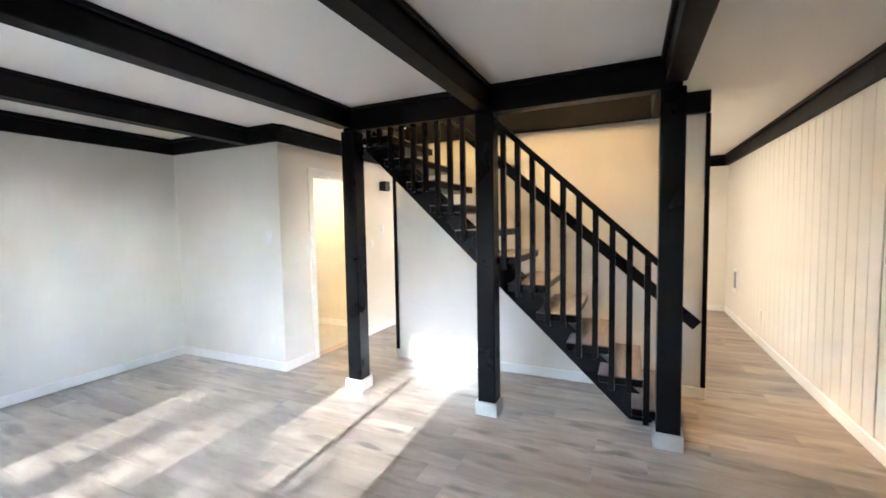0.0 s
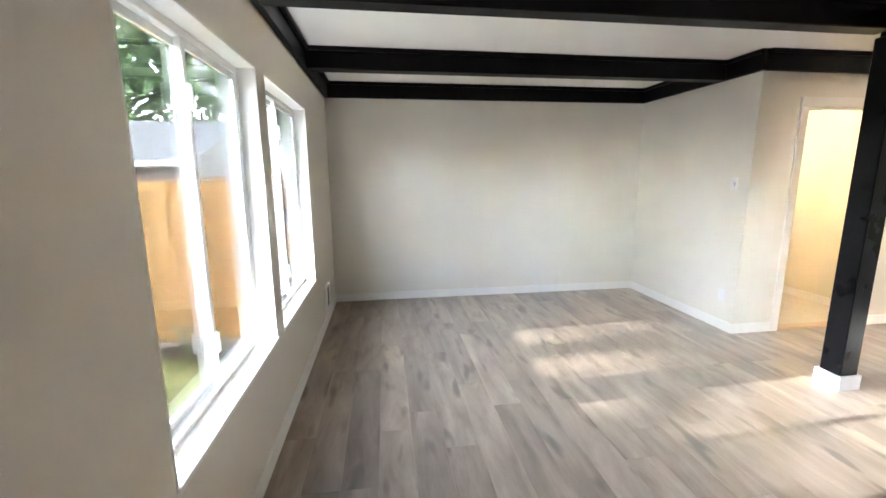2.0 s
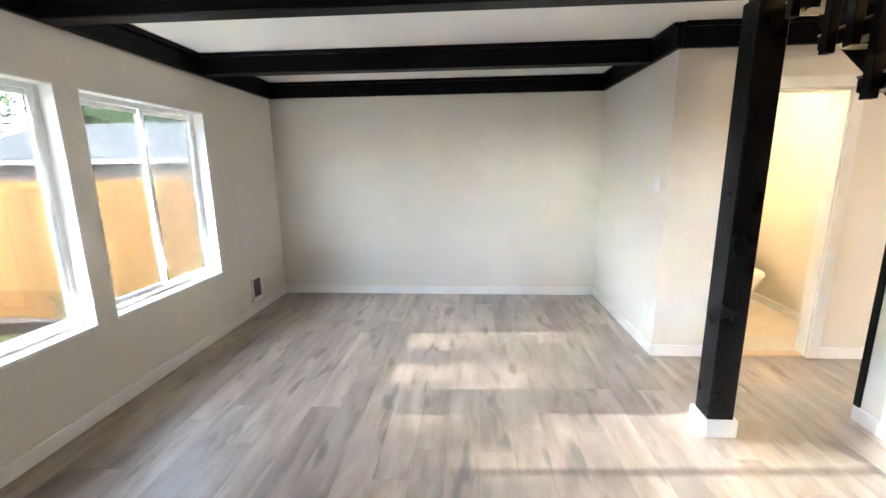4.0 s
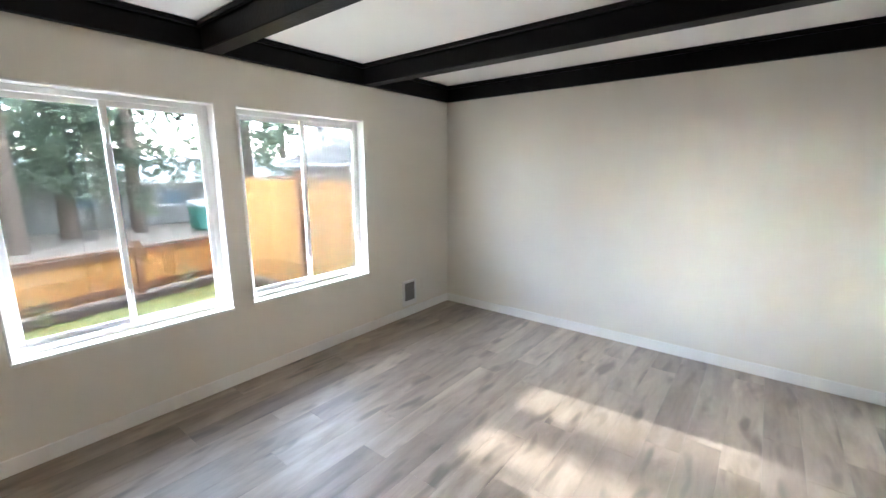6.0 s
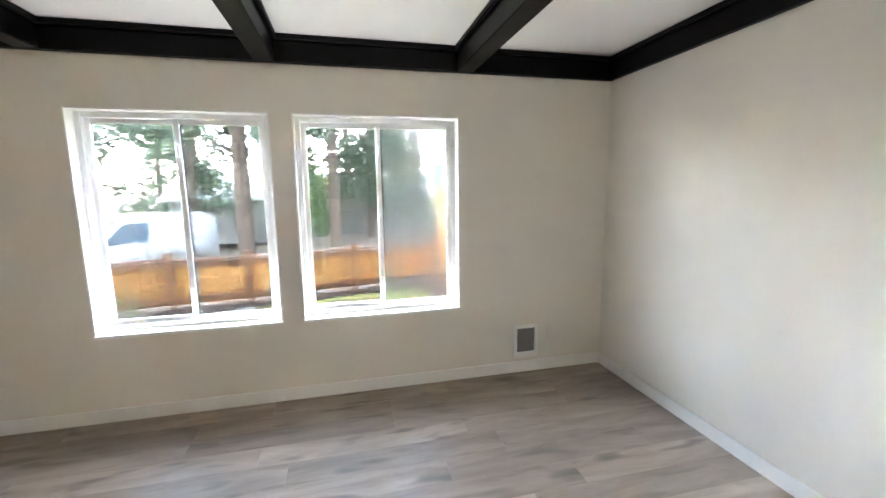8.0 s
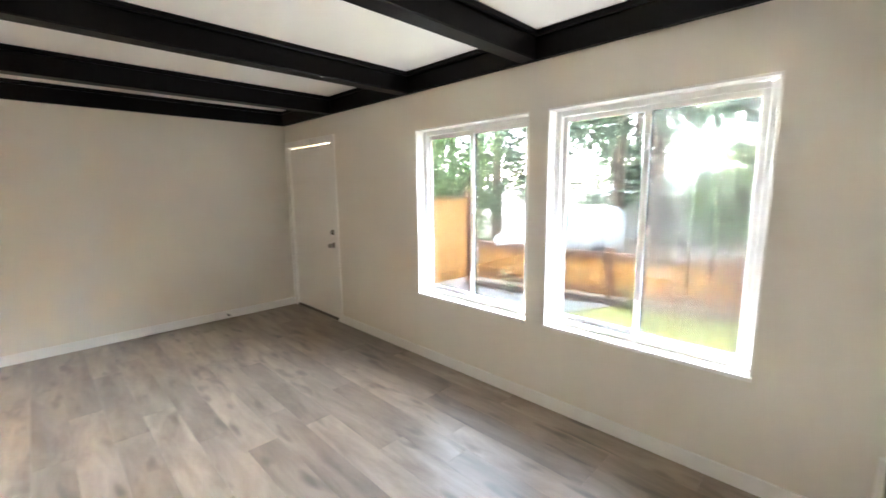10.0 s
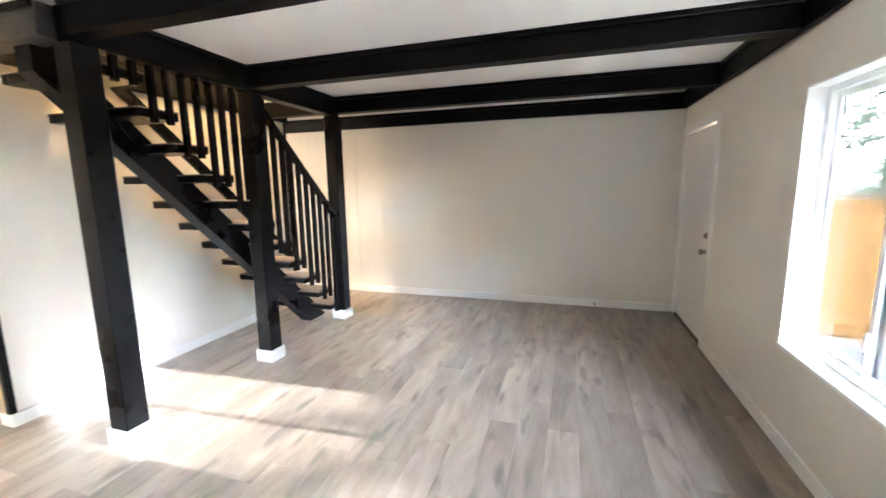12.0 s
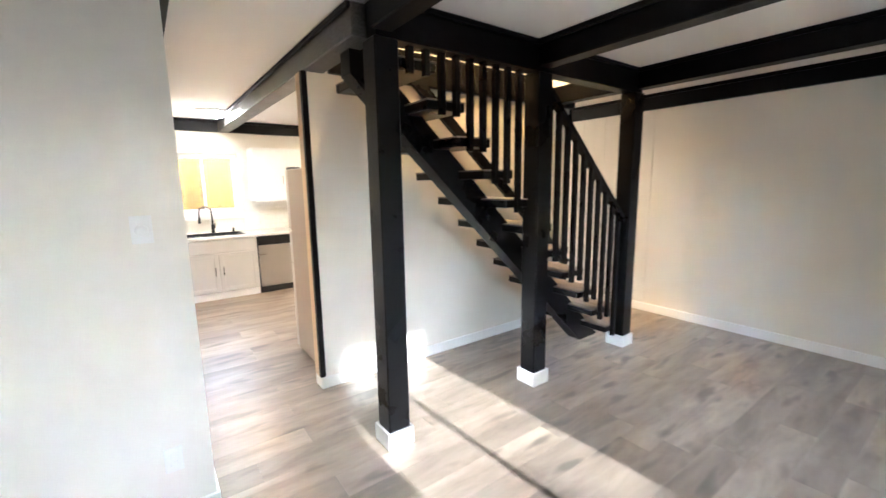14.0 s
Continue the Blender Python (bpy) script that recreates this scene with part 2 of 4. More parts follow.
M_BINLID = surface("grey_dumpster_lid", (0.42, 0.42, 0.41), 0.6, 0.85, 1.1, 2, 30, 0.1)
M_VANPAINT = surface("white_car_paint", (0.52, 0.53, 0.54), 0.2, 0.98, 1.02, 1, 20, 0.0, coat=0.6)
M_VANGLASS = surface("car_glass", (0.10, 0.14, 0.18), 0.06, 0.9, 1.1, 1, 20, 0.0)
M_RUBBER = surface("tyre_rubber", (0.02, 0.02, 0.02), 0.85)
M_SOFFIT = surface("dark_soffit", (0.09, 0.085, 0.085), 0.7, 0.8, 1.2, 2, 30, 0.1)
M_LAMPKITCHEN = glowing("kitchen_lamp_glow", (1.0, 0.89, 0.73), 0.19)
M_LAMPDINING = glowing("dining_lamp_glow", (1.0, 0.76, 0.50), 0.7)
M_LAMPBATH = glowing("bath_lamp_glow", (1.0, 0.68, 0.34), 0.33)
M_LAMPSTAIR = glowing("stair_lamp_glow", (1.0, 0.64, 0.30), 2.9)


# ---- building helpers ----
def cbox(bm, x0, x1, y0, y1, z0, z1, bevel=0.0):
    """A box in bm, its edges chamfered by bevel."""
    made = bmesh.ops.create_cube(bm, size=1.0)["verts"]
    for v in made:
        v.co = Vector(((x0 + x1) / 2 + v.co.x * (x1 - x0), (y0 + y1) / 2 + v.co.y * (y1 - y0), (z0 + z1) / 2 + v.co.z * (z1 - z0)))
    if bevel:
        edges = list({e for v in made for e in v.link_edges})
        bmesh.ops.bevel(bm, geom=edges, offset=bevel, segments=1, affect="EDGES", profile=0.5)
    return made


def block(x0, x1, y0, y1, z0, z1, bevel=0.0):
    bm = bmesh.new()
    cbox(bm, x0, x1, y0, y1, z0, z1, bevel)
    return bm


def blocks(rows, bevel=0.0):
    bm = bmesh.new()
    for r in rows:
        cbox(bm, *r, bevel)
    return bm


def rod(bm, a, b, r0, r1=None, seg=12):
    """A round bar from a to b."""
    a, b = Vector(a), Vector(b)
    way = b - a
    m = Matrix.Translation((a + b) / 2) @ way.to_track_quat("Z", "Y").to_matrix().to_4x4()
    return bmesh.ops.create_cone(bm, cap_ends=True, segments=seg, radius1=r0, radius2=r0 if r1 is None else r1, depth=way.length, matrix=m)["verts"]


def prism(points, axis, lo, hi):
    """A solid with the outline points (in the two other axes) from lo to hi along the axis."""
    bm = bmesh.new()

    def at(p, d):
        c = list(p)
        c.insert(axis, d)
        return c
    a = [bm.verts.new(at(p, lo)) for p in points]
    b = [bm.verts.new(at(p, hi)) for p in points]
    bm.faces.new(a)
    bm.faces.new(b[::-1])
    for i in range(len(points)):
        j = (i + 1) % len(points)
        bm.faces.new((a[j], a[i], b[i], b[j]))
    bmesh.ops.recalc_face_normals(bm, faces=bm.faces)
    return bm


def solid(name, bm, material, smooth=False):
    me = bpy.data.meshes.new(name)
    bm.to_mesh(me)
    bm.free()
    me.materials.append(material)
    if smooth:
        for p in me.polygons:
            p.use_smooth = True
    return new(name, me)


def part(name, bm, material, parent, label="", smooth=False):
    ob = solid(name, bm, material, smooth)
    ob.parent = parent
    if label:
        tagged(ob, label)
    return ob


def thing(name, label, category, group="", kind="", at=(0, 0, 0)):
    ob = new(name)
    ob.empty_display_size = 0.1
    ob.location = at
    return tagged(ob, label, category, group, kind)


def setting(name, bm, material, label, category):
    return tagged(solid(name, bm, material), label, category, kind="structure")


def sheet(name, verts, faces, material):
    me = bpy.data.meshes.new(name)
    me.from_pydata(verts, [], faces)
    me.materials.append(material)
    return new(name, me)


def child(name, me, parent, where=(0, 0, 0), turn=0.0):
    ob = new(name, me)
    ob.parent = parent
    ob.location = where
    ob.rotation_euler = (0, 0, turn)
    return ob


def settle(ob, x, y, z=0.0):
    """Puts a thing's base at a place, its parts staying where they were built."""
    ob.location = (x, y, z)
    for c in ob.children:
        c.matrix_parent_inverse = Matrix.Translation((-x, -y, -z))
    return ob


# ---- plan ----
EAST, NORTH, CEIL, BEAM = 6.17, 8.50, 2.475, 2.31            # inner faces, ceiling, underside of the beams
CLOSET_X, CLOSET_Y = 1.60, 3.775                            # outer corner of the bathroom block
STAIR_Y0, STAIR_Y1, STAIR_X0, STAIR_X1 = 4.61, 4.73, 2.43, 5.33
POST_Y = 3.72
POSTS = (2.55, 3.785, 5.007)
WIN_Z0, WIN_Z1 = 0.57, 2.01
WINDOWS = ((1.237, 2.392), (2.528, 3.668))
DOOR_X0, DOOR_X1, DOOR_Z = 5.05, 6.09, 2.03
WALL = 0.16
BATH_Y0, BATH_Y1, BATH_Z = 4.25, 4.97, 2.03
KWIN = (1.72, 2.66, 1.13, 2.02)                             # kitchen window x0 x1 z0 z1

LIGHT_SLIDE = (4.0, 4.6, 0.06, 2.05)                               # unseen glazed opening added behind the stair wall to bring in daylight

# walls
rows, z0, z1 = [], 0.0, CEIL
edge = -0.15
for a, b, lo, hi in ((*WINDOWS[0], WIN_Z0, WIN_Z1), (*WINDOWS[1], WIN_Z0, WIN_Z1), (DOOR_X0, DOOR_X1, None, DOOR_Z)):
    rows.append((edge, a, -WALL, 0, z0, z1))
    if lo is not None:
        rows.append((a, b, -WALL, 0, z0, lo))
    rows.append((a, b, -WALL, 0, hi, z1))
    edge = b
rows.append((edge, EAST + 0.15, -WALL, 0, z0, z1))
setting("wall_south", blocks(rows), M_WALL, "cream painted plaster wall with two windows and a door", "wall")
setting("wall_west", block(-0.15, 0, 0, NORTH, 0, CEIL), M_WALL, "plain cream painted plaster wall", "wall")
wall_east = setting("wall_east", block(EAST, EAST + 0.15, 0, NORTH + 0.15, 0, CEIL), M_WALL, "cream painted wall, boarded beyond the stairs", "wall")
setting("wall_north", blocks([(-0.15, KWIN[0], NORTH, NORTH + 0.15, 0, CEIL), (KWIN[1], LIGHT_SLIDE[0], NORTH, NORTH + 0.15, 0, CEIL), (LIGHT_SLIDE[1], EAST, NORTH, NORTH + 0.15, 0, CEIL),
                              (LIGHT_SLIDE[0], LIGHT_SLIDE[1], NORTH, NORTH + 0.15, 0, LIGHT_SLIDE[2]), (LIGHT_SLIDE[0], LIGHT_SLIDE[1], NORTH, NORTH + 0.15, LIGHT_SLIDE[3], CEIL),
                              (KWIN[0], KWIN[1], NORTH, NORTH + 0.15, 0, KWIN[2]), (KWIN[0], KWIN[1], NORTH, NORTH + 0.15, KWIN[3], CEIL)]),
        M_WALL, "cream painted kitchen wall with a window", "wall")
setting("wall_closet", block(0, CLOSET_X, CLOSET_Y, CLOSET_Y + 0.11, 0, CEIL), M_WALL, "cream painted partition wall beside the hall", "wall")
setting("wall_bath", blocks([(CLOSET_X - 0.11, CLOSET_X, CLOSET_Y + 0.11, BATH_Y0, 0, CEIL), (CLOSET_X - 0.11, CLOSET_X, BATH_Y0, BATH_Y1, BATH_Z, CEIL),
                             (CLOSET_X - 0.11, CLOSET_X, BATH_Y1, NORTH, 0, CEIL)]), M_WALL, "cream painted hall wall with the bathroom doorway", "wall")
setting("wall_bath_north", block(0, CLOSET_X - 0.11, 5.50, 5.61, 0, CEIL), M_WALL, "cream painted bathroom wall", "wall")
setting("wall_stair", block(STAIR_X0, STAIR_X1, STAIR_Y0, STAIR_Y1, 0, CEIL), M_WALL, "cream painted wall beside the open staircase", "wall")

# ceiling with the stairwell left open, and the walls of the stairwell above it
WELL = (2.62, 4.95, 3.78, STAIR_Y0)
setting("ceiling", blocks([(-0.15, WELL[0], -WALL, NORTH + 0.15, CEIL, CEIL + 0.14), (WELL[1], EAST + 0.15, -WALL, NORTH + 0.15, CEIL, CEIL + 0.14),
                           (WELL[0], WELL[1], -WALL, WELL[2], CEIL, CEIL + 0.14), (WELL[0], WELL[1], WELL[3], NORTH + 0.15, CEIL, CEIL + 0.14)]),
        M_CEIL, "white painted ceiling with an open stairwell", "ceiling")
UP = 4.9
setting("wall_landing_north", block(1.3, 5.1, STAIR_Y0 + 0.002, STAIR_Y1, CEIL + 0.14, UP), M_WALL, "cream wall of the upper stairwell", "wall")
setting("wall_landing_south", block(1.3, 5.1, 3.66, 3.78, CEIL + 0.14, UP), M_WALL, "cream wall of the upper stairwell", "wall")
setting("wall_landing_east", block(4.98, 5.1, 3.78, STAIR_Y0, CEIL + 0.14, UP), M_WALL, "cream wall of the upper stairwell", "wall")
setting("wall_landing_west", block(1.3, 1.42, 3.78, STAIR_Y0, CEIL + 0.14, UP), M_WALL, "cream wall of the upper landing", "wall")
setting("ceiling_landing", block(1.3, 5.1, 3.66, STAIR_Y1, UP, UP + 0.1), M_CEIL, "white painted ceiling over the landing", "ceiling")

# vertical boarding on the far stretch of the east wall
BOARD = 0.152
board_me = {}
y = 4.1
while y < NORTH - 0.02:
    w = min(BOARD, NORTH - y) - 0.004
    key = round(w, 3)
    if key not in board_me:
        bm = block(-0.008, 0, 0, w, 0.09, BEAM, 0.002)
        board_me[key] = bpy.data.meshes.new("panel")
        bm.to_mesh(board_me[key])
        bm.free()
        board_me[key].materials.append(M_WALL)
    child("panel", board_me[key], wall_east, (EAST, y, 0))
    y += BOARD

# skirting boards
BB_H, BB_T = 0.092, 0.014


def skirting(x0, x1, y0, y1):
    return setting("baseboard", block(x0, x1, y0, y1, 0, BB_H, 0.003), M_TRIM, "white painted wooden baseboard along the wall", "baseboard")


skirting(0, DOOR_X0 - 0.07, 0, BB_T)
skirting(0, BB_T, BB_T, CLOSET_Y - BB_T)
skirting(0, CLOSET_X + BB_T, CLOSET_Y - BB_T, CLOSET_Y)
skirting(CLOSET_X, CLOSET_X + BB_T, CLOSET_Y, BATH_Y0 - 0.075)
skirting(CLOSET_X, CLOSET_X + BB_T, BATH_Y1 + 0.075, 7.9)
skirting(EAST - BB_T - 0.008, EAST, 0.02, NORTH - BB_T)
skirting(4.62, EAST - 0.03, NORTH - BB_T, NORTH)
skirting(STAIR_X0 - BB_T, STAIR_X1 + BB_T, STAIR_Y0 - BB_T, STAIR_Y0)
skirting(STAIR_X0 - BB_T, STAIR_X0, STAIR_Y0, STAIR_Y1)
skirting(STAIR_X1, STAIR_X1 + BB_T, STAIR_Y0, STAIR_Y1)
skirting(0, 1.49, 5.486, 5.50)
skirting(0, BB_T, 3.9, 5.486)

# end caps of the stair wall: a raw wooden jamb and black corner strips
setting("trim_stair_end", block(STAIR_X0 - 0.018, STAIR_X0, STAIR_Y0 + 0.03, STAIR_Y1, BB_H, BEAM, 0.003), M_RAWWOOD, "pale raw wooden jamb on the wall end", "trim")
setting("trim_stair_corner", block(STAIR_X0 - 0.02, STAIR_X0 + 0.02, STAIR_Y0 - 0.012, STAIR_Y0 + 0.028, BB_H, BEAM, 0.003), M_BLACK, "black wooden corner strip on the wall end", "trim")
setting("trim_stair_corner_east", block(STAIR_X1 - 0.02, STAIR_X1 + 0.014, STAIR_Y0 - 0.012, STAIR_Y0 + 0.03, BB_H, BEAM, 0.003), M_BLACK, "black wooden corner strip on the wall end", "trim")


# ---- black ceiling timbers ----
def crown(name, x0, x1, y0, y1, side, label="black painted board running under the ceiling along the wall"):
    """A wall board under the ceiling with a narrow strip over it. side: the way it faces."""
    bm = block(x0, x1, y0, y1, BEAM, CEIL, 0.004)
    g = 0.028
    sx0, sx1, sy0, sy1 = x0, x1, y0, y1
    if side == "n":
        sy0, sy1 = y1, y1 + g
    elif side == "s":
        sy0, sy1 = y0 - g, y0
    elif side == "e":
        sx0, sx1 = x1, x1 + g
    else:
        sx0, sx1 = x0 - g, x0
    cbox(bm, sx0, sx1, sy0, sy1, CEIL - 0.035, CEIL, 0.006)
    return setting(name, bm, M_BLACK, label, "trim")


crown("trim_south", 0, EAST, 0, 0.04, "n")
crown("trim_west", 0, 0.04, 0.04, CLOSET_Y, "e")
crown("trim_closet", 0.04, CLOSET_X + 0.04, CLOSET_Y - 0.04, CLOSET_Y, "s")
crown("trim_hall", CLOSET_X, CLOSET_X + 0.04, CLOSET_Y, NORTH, "e")
crown("trim_east", EAST - 0.05, EAST, 0.04, NORTH, "w")
crown("trim_north", CLOSET_X + 0.04, EAST - 0.05, NORTH - 0.04, NORTH, "s")


def beam(x, y0, y1, width=0.12, bottom=BEAM, label="black painted ceiling beam running from the window wall", paint=M_BLACK):
    ob = thing("ceiling_beam", label, "beam", "ceiling beams")
    part("timber", block(x - width / 2, x + width / 2, y0, y1, bottom, CEIL, 0.006), paint, ob)
    for s in (-1, 1):
        e = x + s * width / 2
        part("strip", block(min(e, e + s * 0.026), max(e, e + s * 0.026), y0, y1, CEIL - 0.035, CEIL, 0.006), M_BLACK, ob)
    return settle(ob, x, y0, bottom)


beam(1.20, 0.04, CLOSET_Y - 0.04)
for x in (2.525, 3.765, 5.02):
    beam(x, 0.04, POST_Y - 0.06)
beam(2.50, POST_Y + 0.07, NORTH - 0.04, 0.15, BEAM, "weathered black ceiling beam running to the kitchen", M_OLDBEAM)

header = thing("stair_header", "deep black beam over the posts before the stairs", "beam")
part("timber", block(POSTS[0] - 0.05, POSTS[2] + 0.05, POST_Y - 0.06, POST_Y + 0.06, 2.285, CEIL, 0.006), M_BLACK, header)
part("strip", block(POSTS[0] + 0.05, POSTS[2] - 0.05, POST_Y - 0.09, POST_Y - 0.06, CEIL - 0.035, CEIL, 0.006), M_BLACK, header)
settle(header, POSTS[0], POST_Y, 2.285)
wallbeam = thing("stair_wall_beam", "black beam along the top of the stair wall", "beam")
part("timber", block(WELL[0] - 0.02, STAIR_X1 + 0.005, STAIR_Y0 - 0.06, STAIR_Y0 - 0.004, BEAM, 2.555, 0.006), M_BLACK, wallbeam)
settle(wallbeam, 4.0, STAIR_Y0, BEAM)
trimmer = thing("stairwell_trimmer", "dark brown beam closing the stairwell opening", "beam")
part("timber", block(WELL[1] - 0.03, WELL[1] + 0.09, POST_Y + 0.07, STAIR_Y0 - 0.06, BEAM, CEIL, 0.006), M_BLACK, trimmer)
settle(trimmer, WELL[1], POST_Y, BEAM)

# posts
post = thing("post", "square black wooden post on a white painted plinth", "post", "stair posts", at=(POSTS[0], POST_Y, 0))
part("shaft", block(-0.07, 0.07, -0.07, 0.07, 0, 2.285, 0.007), M_BLACKST, post)
plinth = blocks([(-0.086, 0.086, -0.086, -0.07, 0, 0.105), (-0.086, 0.086, 0.07, 0.086, 0, 0.105), (-0.086, -0.07, -0.07, 0.07, 0, 0.105), (0.07, 0.086, -0.07, 0.07, 0, 0.105)], 0.002)
part("plinth", plinth, M_TRIM, post, "white painted plinth boards")
for x in POSTS[1:]:
    copy_thing(post, pose(x, POST_Y, 0))

# ---- staircase ----
RUN, RISE, COUNT = 0.2154, 0.2035, 11
STAIR_X = 5.151                                              # centre of a step 0


def step_x(k):
    return STAIR_X - RUN * k


stairs = thing("staircase", "open black staircase with a single central stringer and dark treads", "staircase")
slope = RISE / RUN
pts = [(5.02, 0.0), (4.78, 0.0)]
top_x = 2.50
pts.append((top_x, (4.78 - top_x) * slope + 0.02))
pts.append((top_x, (4.78 - top_x) * slope + 0.28))
pts.append((5.055, 0.012))
part("stringer", prism(pts, 1, 4.0, 4.13), M_BLACKST, stairs)
for k in range(1, COUNT + 1):
    x = step_x(k)
    tread = part("tread", block(x - 0.14, x + 0.14, 3.742, 4.567, RISE * k - 0.062, RISE * k - 0.006, 0.006), M_BLACKST, stairs)
    part("tread_cover", block(x - 0.143, x + 0.143, 3.739, 4.57, RISE * k - 0.0095, RISE * k, 0.004), M_TREAD, tread, "dark grey-brown vinyl tread cover")


def rail_z(x):
    return 2.25 - slope * (x - 3.855)


# balusters, two to a tread, and the handrail of the lower flight
for k in range(1, COUNT + 1):
    for s in (0.054, -0.054):
        x = step_x(k) + s
        if min(abs(x - p) for p in POSTS) < 0.095 or x < POSTS[0]:
            continue
        upper = x < POSTS[1]
        hi = 2.287 if upper else rail_z(x) - 0.03
        bm = block(x - 0.019, x + 0.019, POST_Y - 0.019, POST_Y + 0.019, RISE * k - 0.095, hi, 0.003)
        part("baluster", bm, M_BLACKST, stairs)
xa, xb = POSTS[1] + 0.07, POSTS[2] - 0.07
part("handrail", prism([(xa, rail_z(xa)), (xb, rail_z(xb)), (xb, rail_z(xb) - 0.055), (xa, rail_z(xa) - 0.055)], 1, POST_Y - 0.03, POST_Y + 0.03), M_BLACKST, stairs)
settle(stairs, 4.9, 4.06)

rail = thing("wall_handrail", "black wooden handrail board sloping along the stair wall", "handrail")
ra, rb = (3.05, 2.62), (5.30, 0.655)
part("board", prism([(ra[0], ra[1] - 0.0), (rb[0], rb[1]), (rb[0] - 0.06, rb[1] - 0.07), (ra[0] - 0.06, ra[1] - 0.07)], 1, STAIR_Y0 - 0.075, STAIR_Y0 - 0.037), M_BLACKST, rail)
for f in (0.12, 0.5, 0.9):
    x, z = ra[0] + (rb[0] - ra[0]) * f, ra[1] + (rb[1] - ra[1]) * f
    bm = bmesh.new()
    rod(bm, (x - 0.04, STAIR_Y0, z - 0.06), (x - 0.04, STAIR_Y0 - 0.045, z - 0.05), 0.012)
    part("bracket", bm, M_DARKMETAL, rail)
settle(rail, 4.2, STAIR_Y0, 1.5)


# ---- windows ----
def ring(bm, x0, x1, z0, z1, y0, y1, w, bevel=0.004):
    cbox(bm, x0, x0 + w, y0, y1, z0, z1, bevel)
    cbox(bm, x1 - w, x1, y0, y1, z0, z1, bevel)
    cbox(bm, x0 + w, x1 - w, y0, y1, z0, z0 + w, bevel)
    cbox(bm, x0 + w, x1 - w, y0, y1, z1 - w, z1, bevel)


def slider_window(name, x0, x1, z0, z1, y_in, inward, label, glass=M_GLASS, screened=False):
    """A sliding vinyl window set in a wall opening. y_in: the wall's inner face; inward: +1 if the room lies on its +y side."""
    ob = thing(name, label, "window", kind="structure")
    s = inward

    def yy(a, b):
        p, q = y_in - s * a, y_in - s * b
        return min(p, q), max(p, q)
    t = 0.012
    bm = blocks([(x0, x0 + t, *yy(-0.002, 0.10), z0, z1), (x1 - t, x1, *yy(-0.002, 0.10), z0, z1), (x0 + t, x1 - t, *yy(-0.002, 0.10), z1 - t, z1)], 0.002)
    part("jamb_lining", bm, M_TRIM, ob, "white painted window reveal")
    part("window_sill", block(x0, x1, *yy(-0.012, 0.10), z0, z0 + 0.022, 0.003), M_TRIM, ob)
    bm = bmesh.new()
    ring(bm, x0 + t, x1 - t, z0 + 0.022, z1 - t, *yy(0.085, 0.155), 0.036)
    part("window_frame", bm, M_VINYL, ob)
    xm = (x0 + x1) / 2
    gx0, gx1, gz0, gz1 = x0 + t + 0.034, x1 - t - 0.034, z0 + 0.022 + 0.034, z1 - t - 0.034
    for i, (a, b, d) in enumerate(((gx0, xm + 0.022, 0.098), (xm - 0.022, gx1, 0.125))):
        bm = bmesh.new()
        ring(bm, a, b, gz0, gz1, *yy(d - 0.011, d + 0.011), 0.034, 0.003)
        sash = part("sash", bm, M_VINYL, ob)
        pane = part("pane", block(a + 0.03, b - 0.03, *yy(d - 0.003, d + 0.003), gz0 + 0.03, gz1 - 0.03), glass, sash)
        pane.visible_shadow = inward < 0           # the tint of the back panes also cuts sky glare indoors
        if i == 0:
            for z in (gz0 + 0.18, gz1 - 0.2):
                bm = block(b - 0.03, b - 0.004, *yy(d - 0.028, d - 0.009), z - 0.045, z + 0.045, 0.006)
                part("latch", bm, M_VINYL, sash)
    if screened:
        bm = bmesh.new()
        ring(bm, gx0, xm, gz0, gz1, *yy(0.142, 0.152), 0.016, 0.002)
        net = part("insect_screen", bm, M_VINYL, ob, "insect screen over one half of the window")
        part("mesh", block(gx0 + 0.014, xm - 0.014, *yy(0.1465, 0.1475), gz0 + 0.014, gz1 - 0.014), M_SCREEN, net)
    return settle(ob, xm, y_in, z0)


slider_window("window_1", *WINDOWS[0], WIN_Z0, WIN_Z1, 0.0, 1, "white sliding vinyl window with a white sill", M_GLASS, True)
slider_window("window_2", *WINDOWS[1], WIN_Z0, WIN_Z1, 0.0, 1, "white sliding vinyl window with a white sill")
slider_window("window_3", *KWIN, NORTH, -1, "small white sliding window over the kitchen sink", M_GLASSBACK)
# window_4 is an added, unseen light opening
slider_window("window_4", *LIGHT_SLIDE, NORTH, -1, "tall white glazed slider behind the stair wall")
setting("trim_kitchen_sill", block(KWIN[0] - 0.05, KWIN[1] + 0.05, NORTH - 0.05, NORTH, KWIN[2] - 0.06, KWIN[2], 0.004), M_TRIM, "white painted apron under the kitchen window", "trim")

# ---- front door ----
door = thing("door_1", "closed white painted front door with nickel hardware", "door", kind="structure")
part("slab", block(DOOR_X0 + 0.012, DOOR_X1 - 0.012, -0.058, -0.013, 0.028, DOOR_Z - 0.012, 0.003), M_DOOR, door)
bm = blocks([(DOOR_X0 - 0.075, DOOR_X0 + 0.008, -0.03, 0.014, 0, DOOR_Z + 0.005), (DOOR_X1 - 0.008, EAST - 0.004, -0.03, 0.014, 0, DOOR_Z + 0.005),
             (DOOR_X0 - 0.075, EAST - 0.004, -0.03, 0.014, DOOR_Z + 0.005, DOOR_Z + 0.075)], 0.003)
part("door_frame", bm, M_DOOR, door)
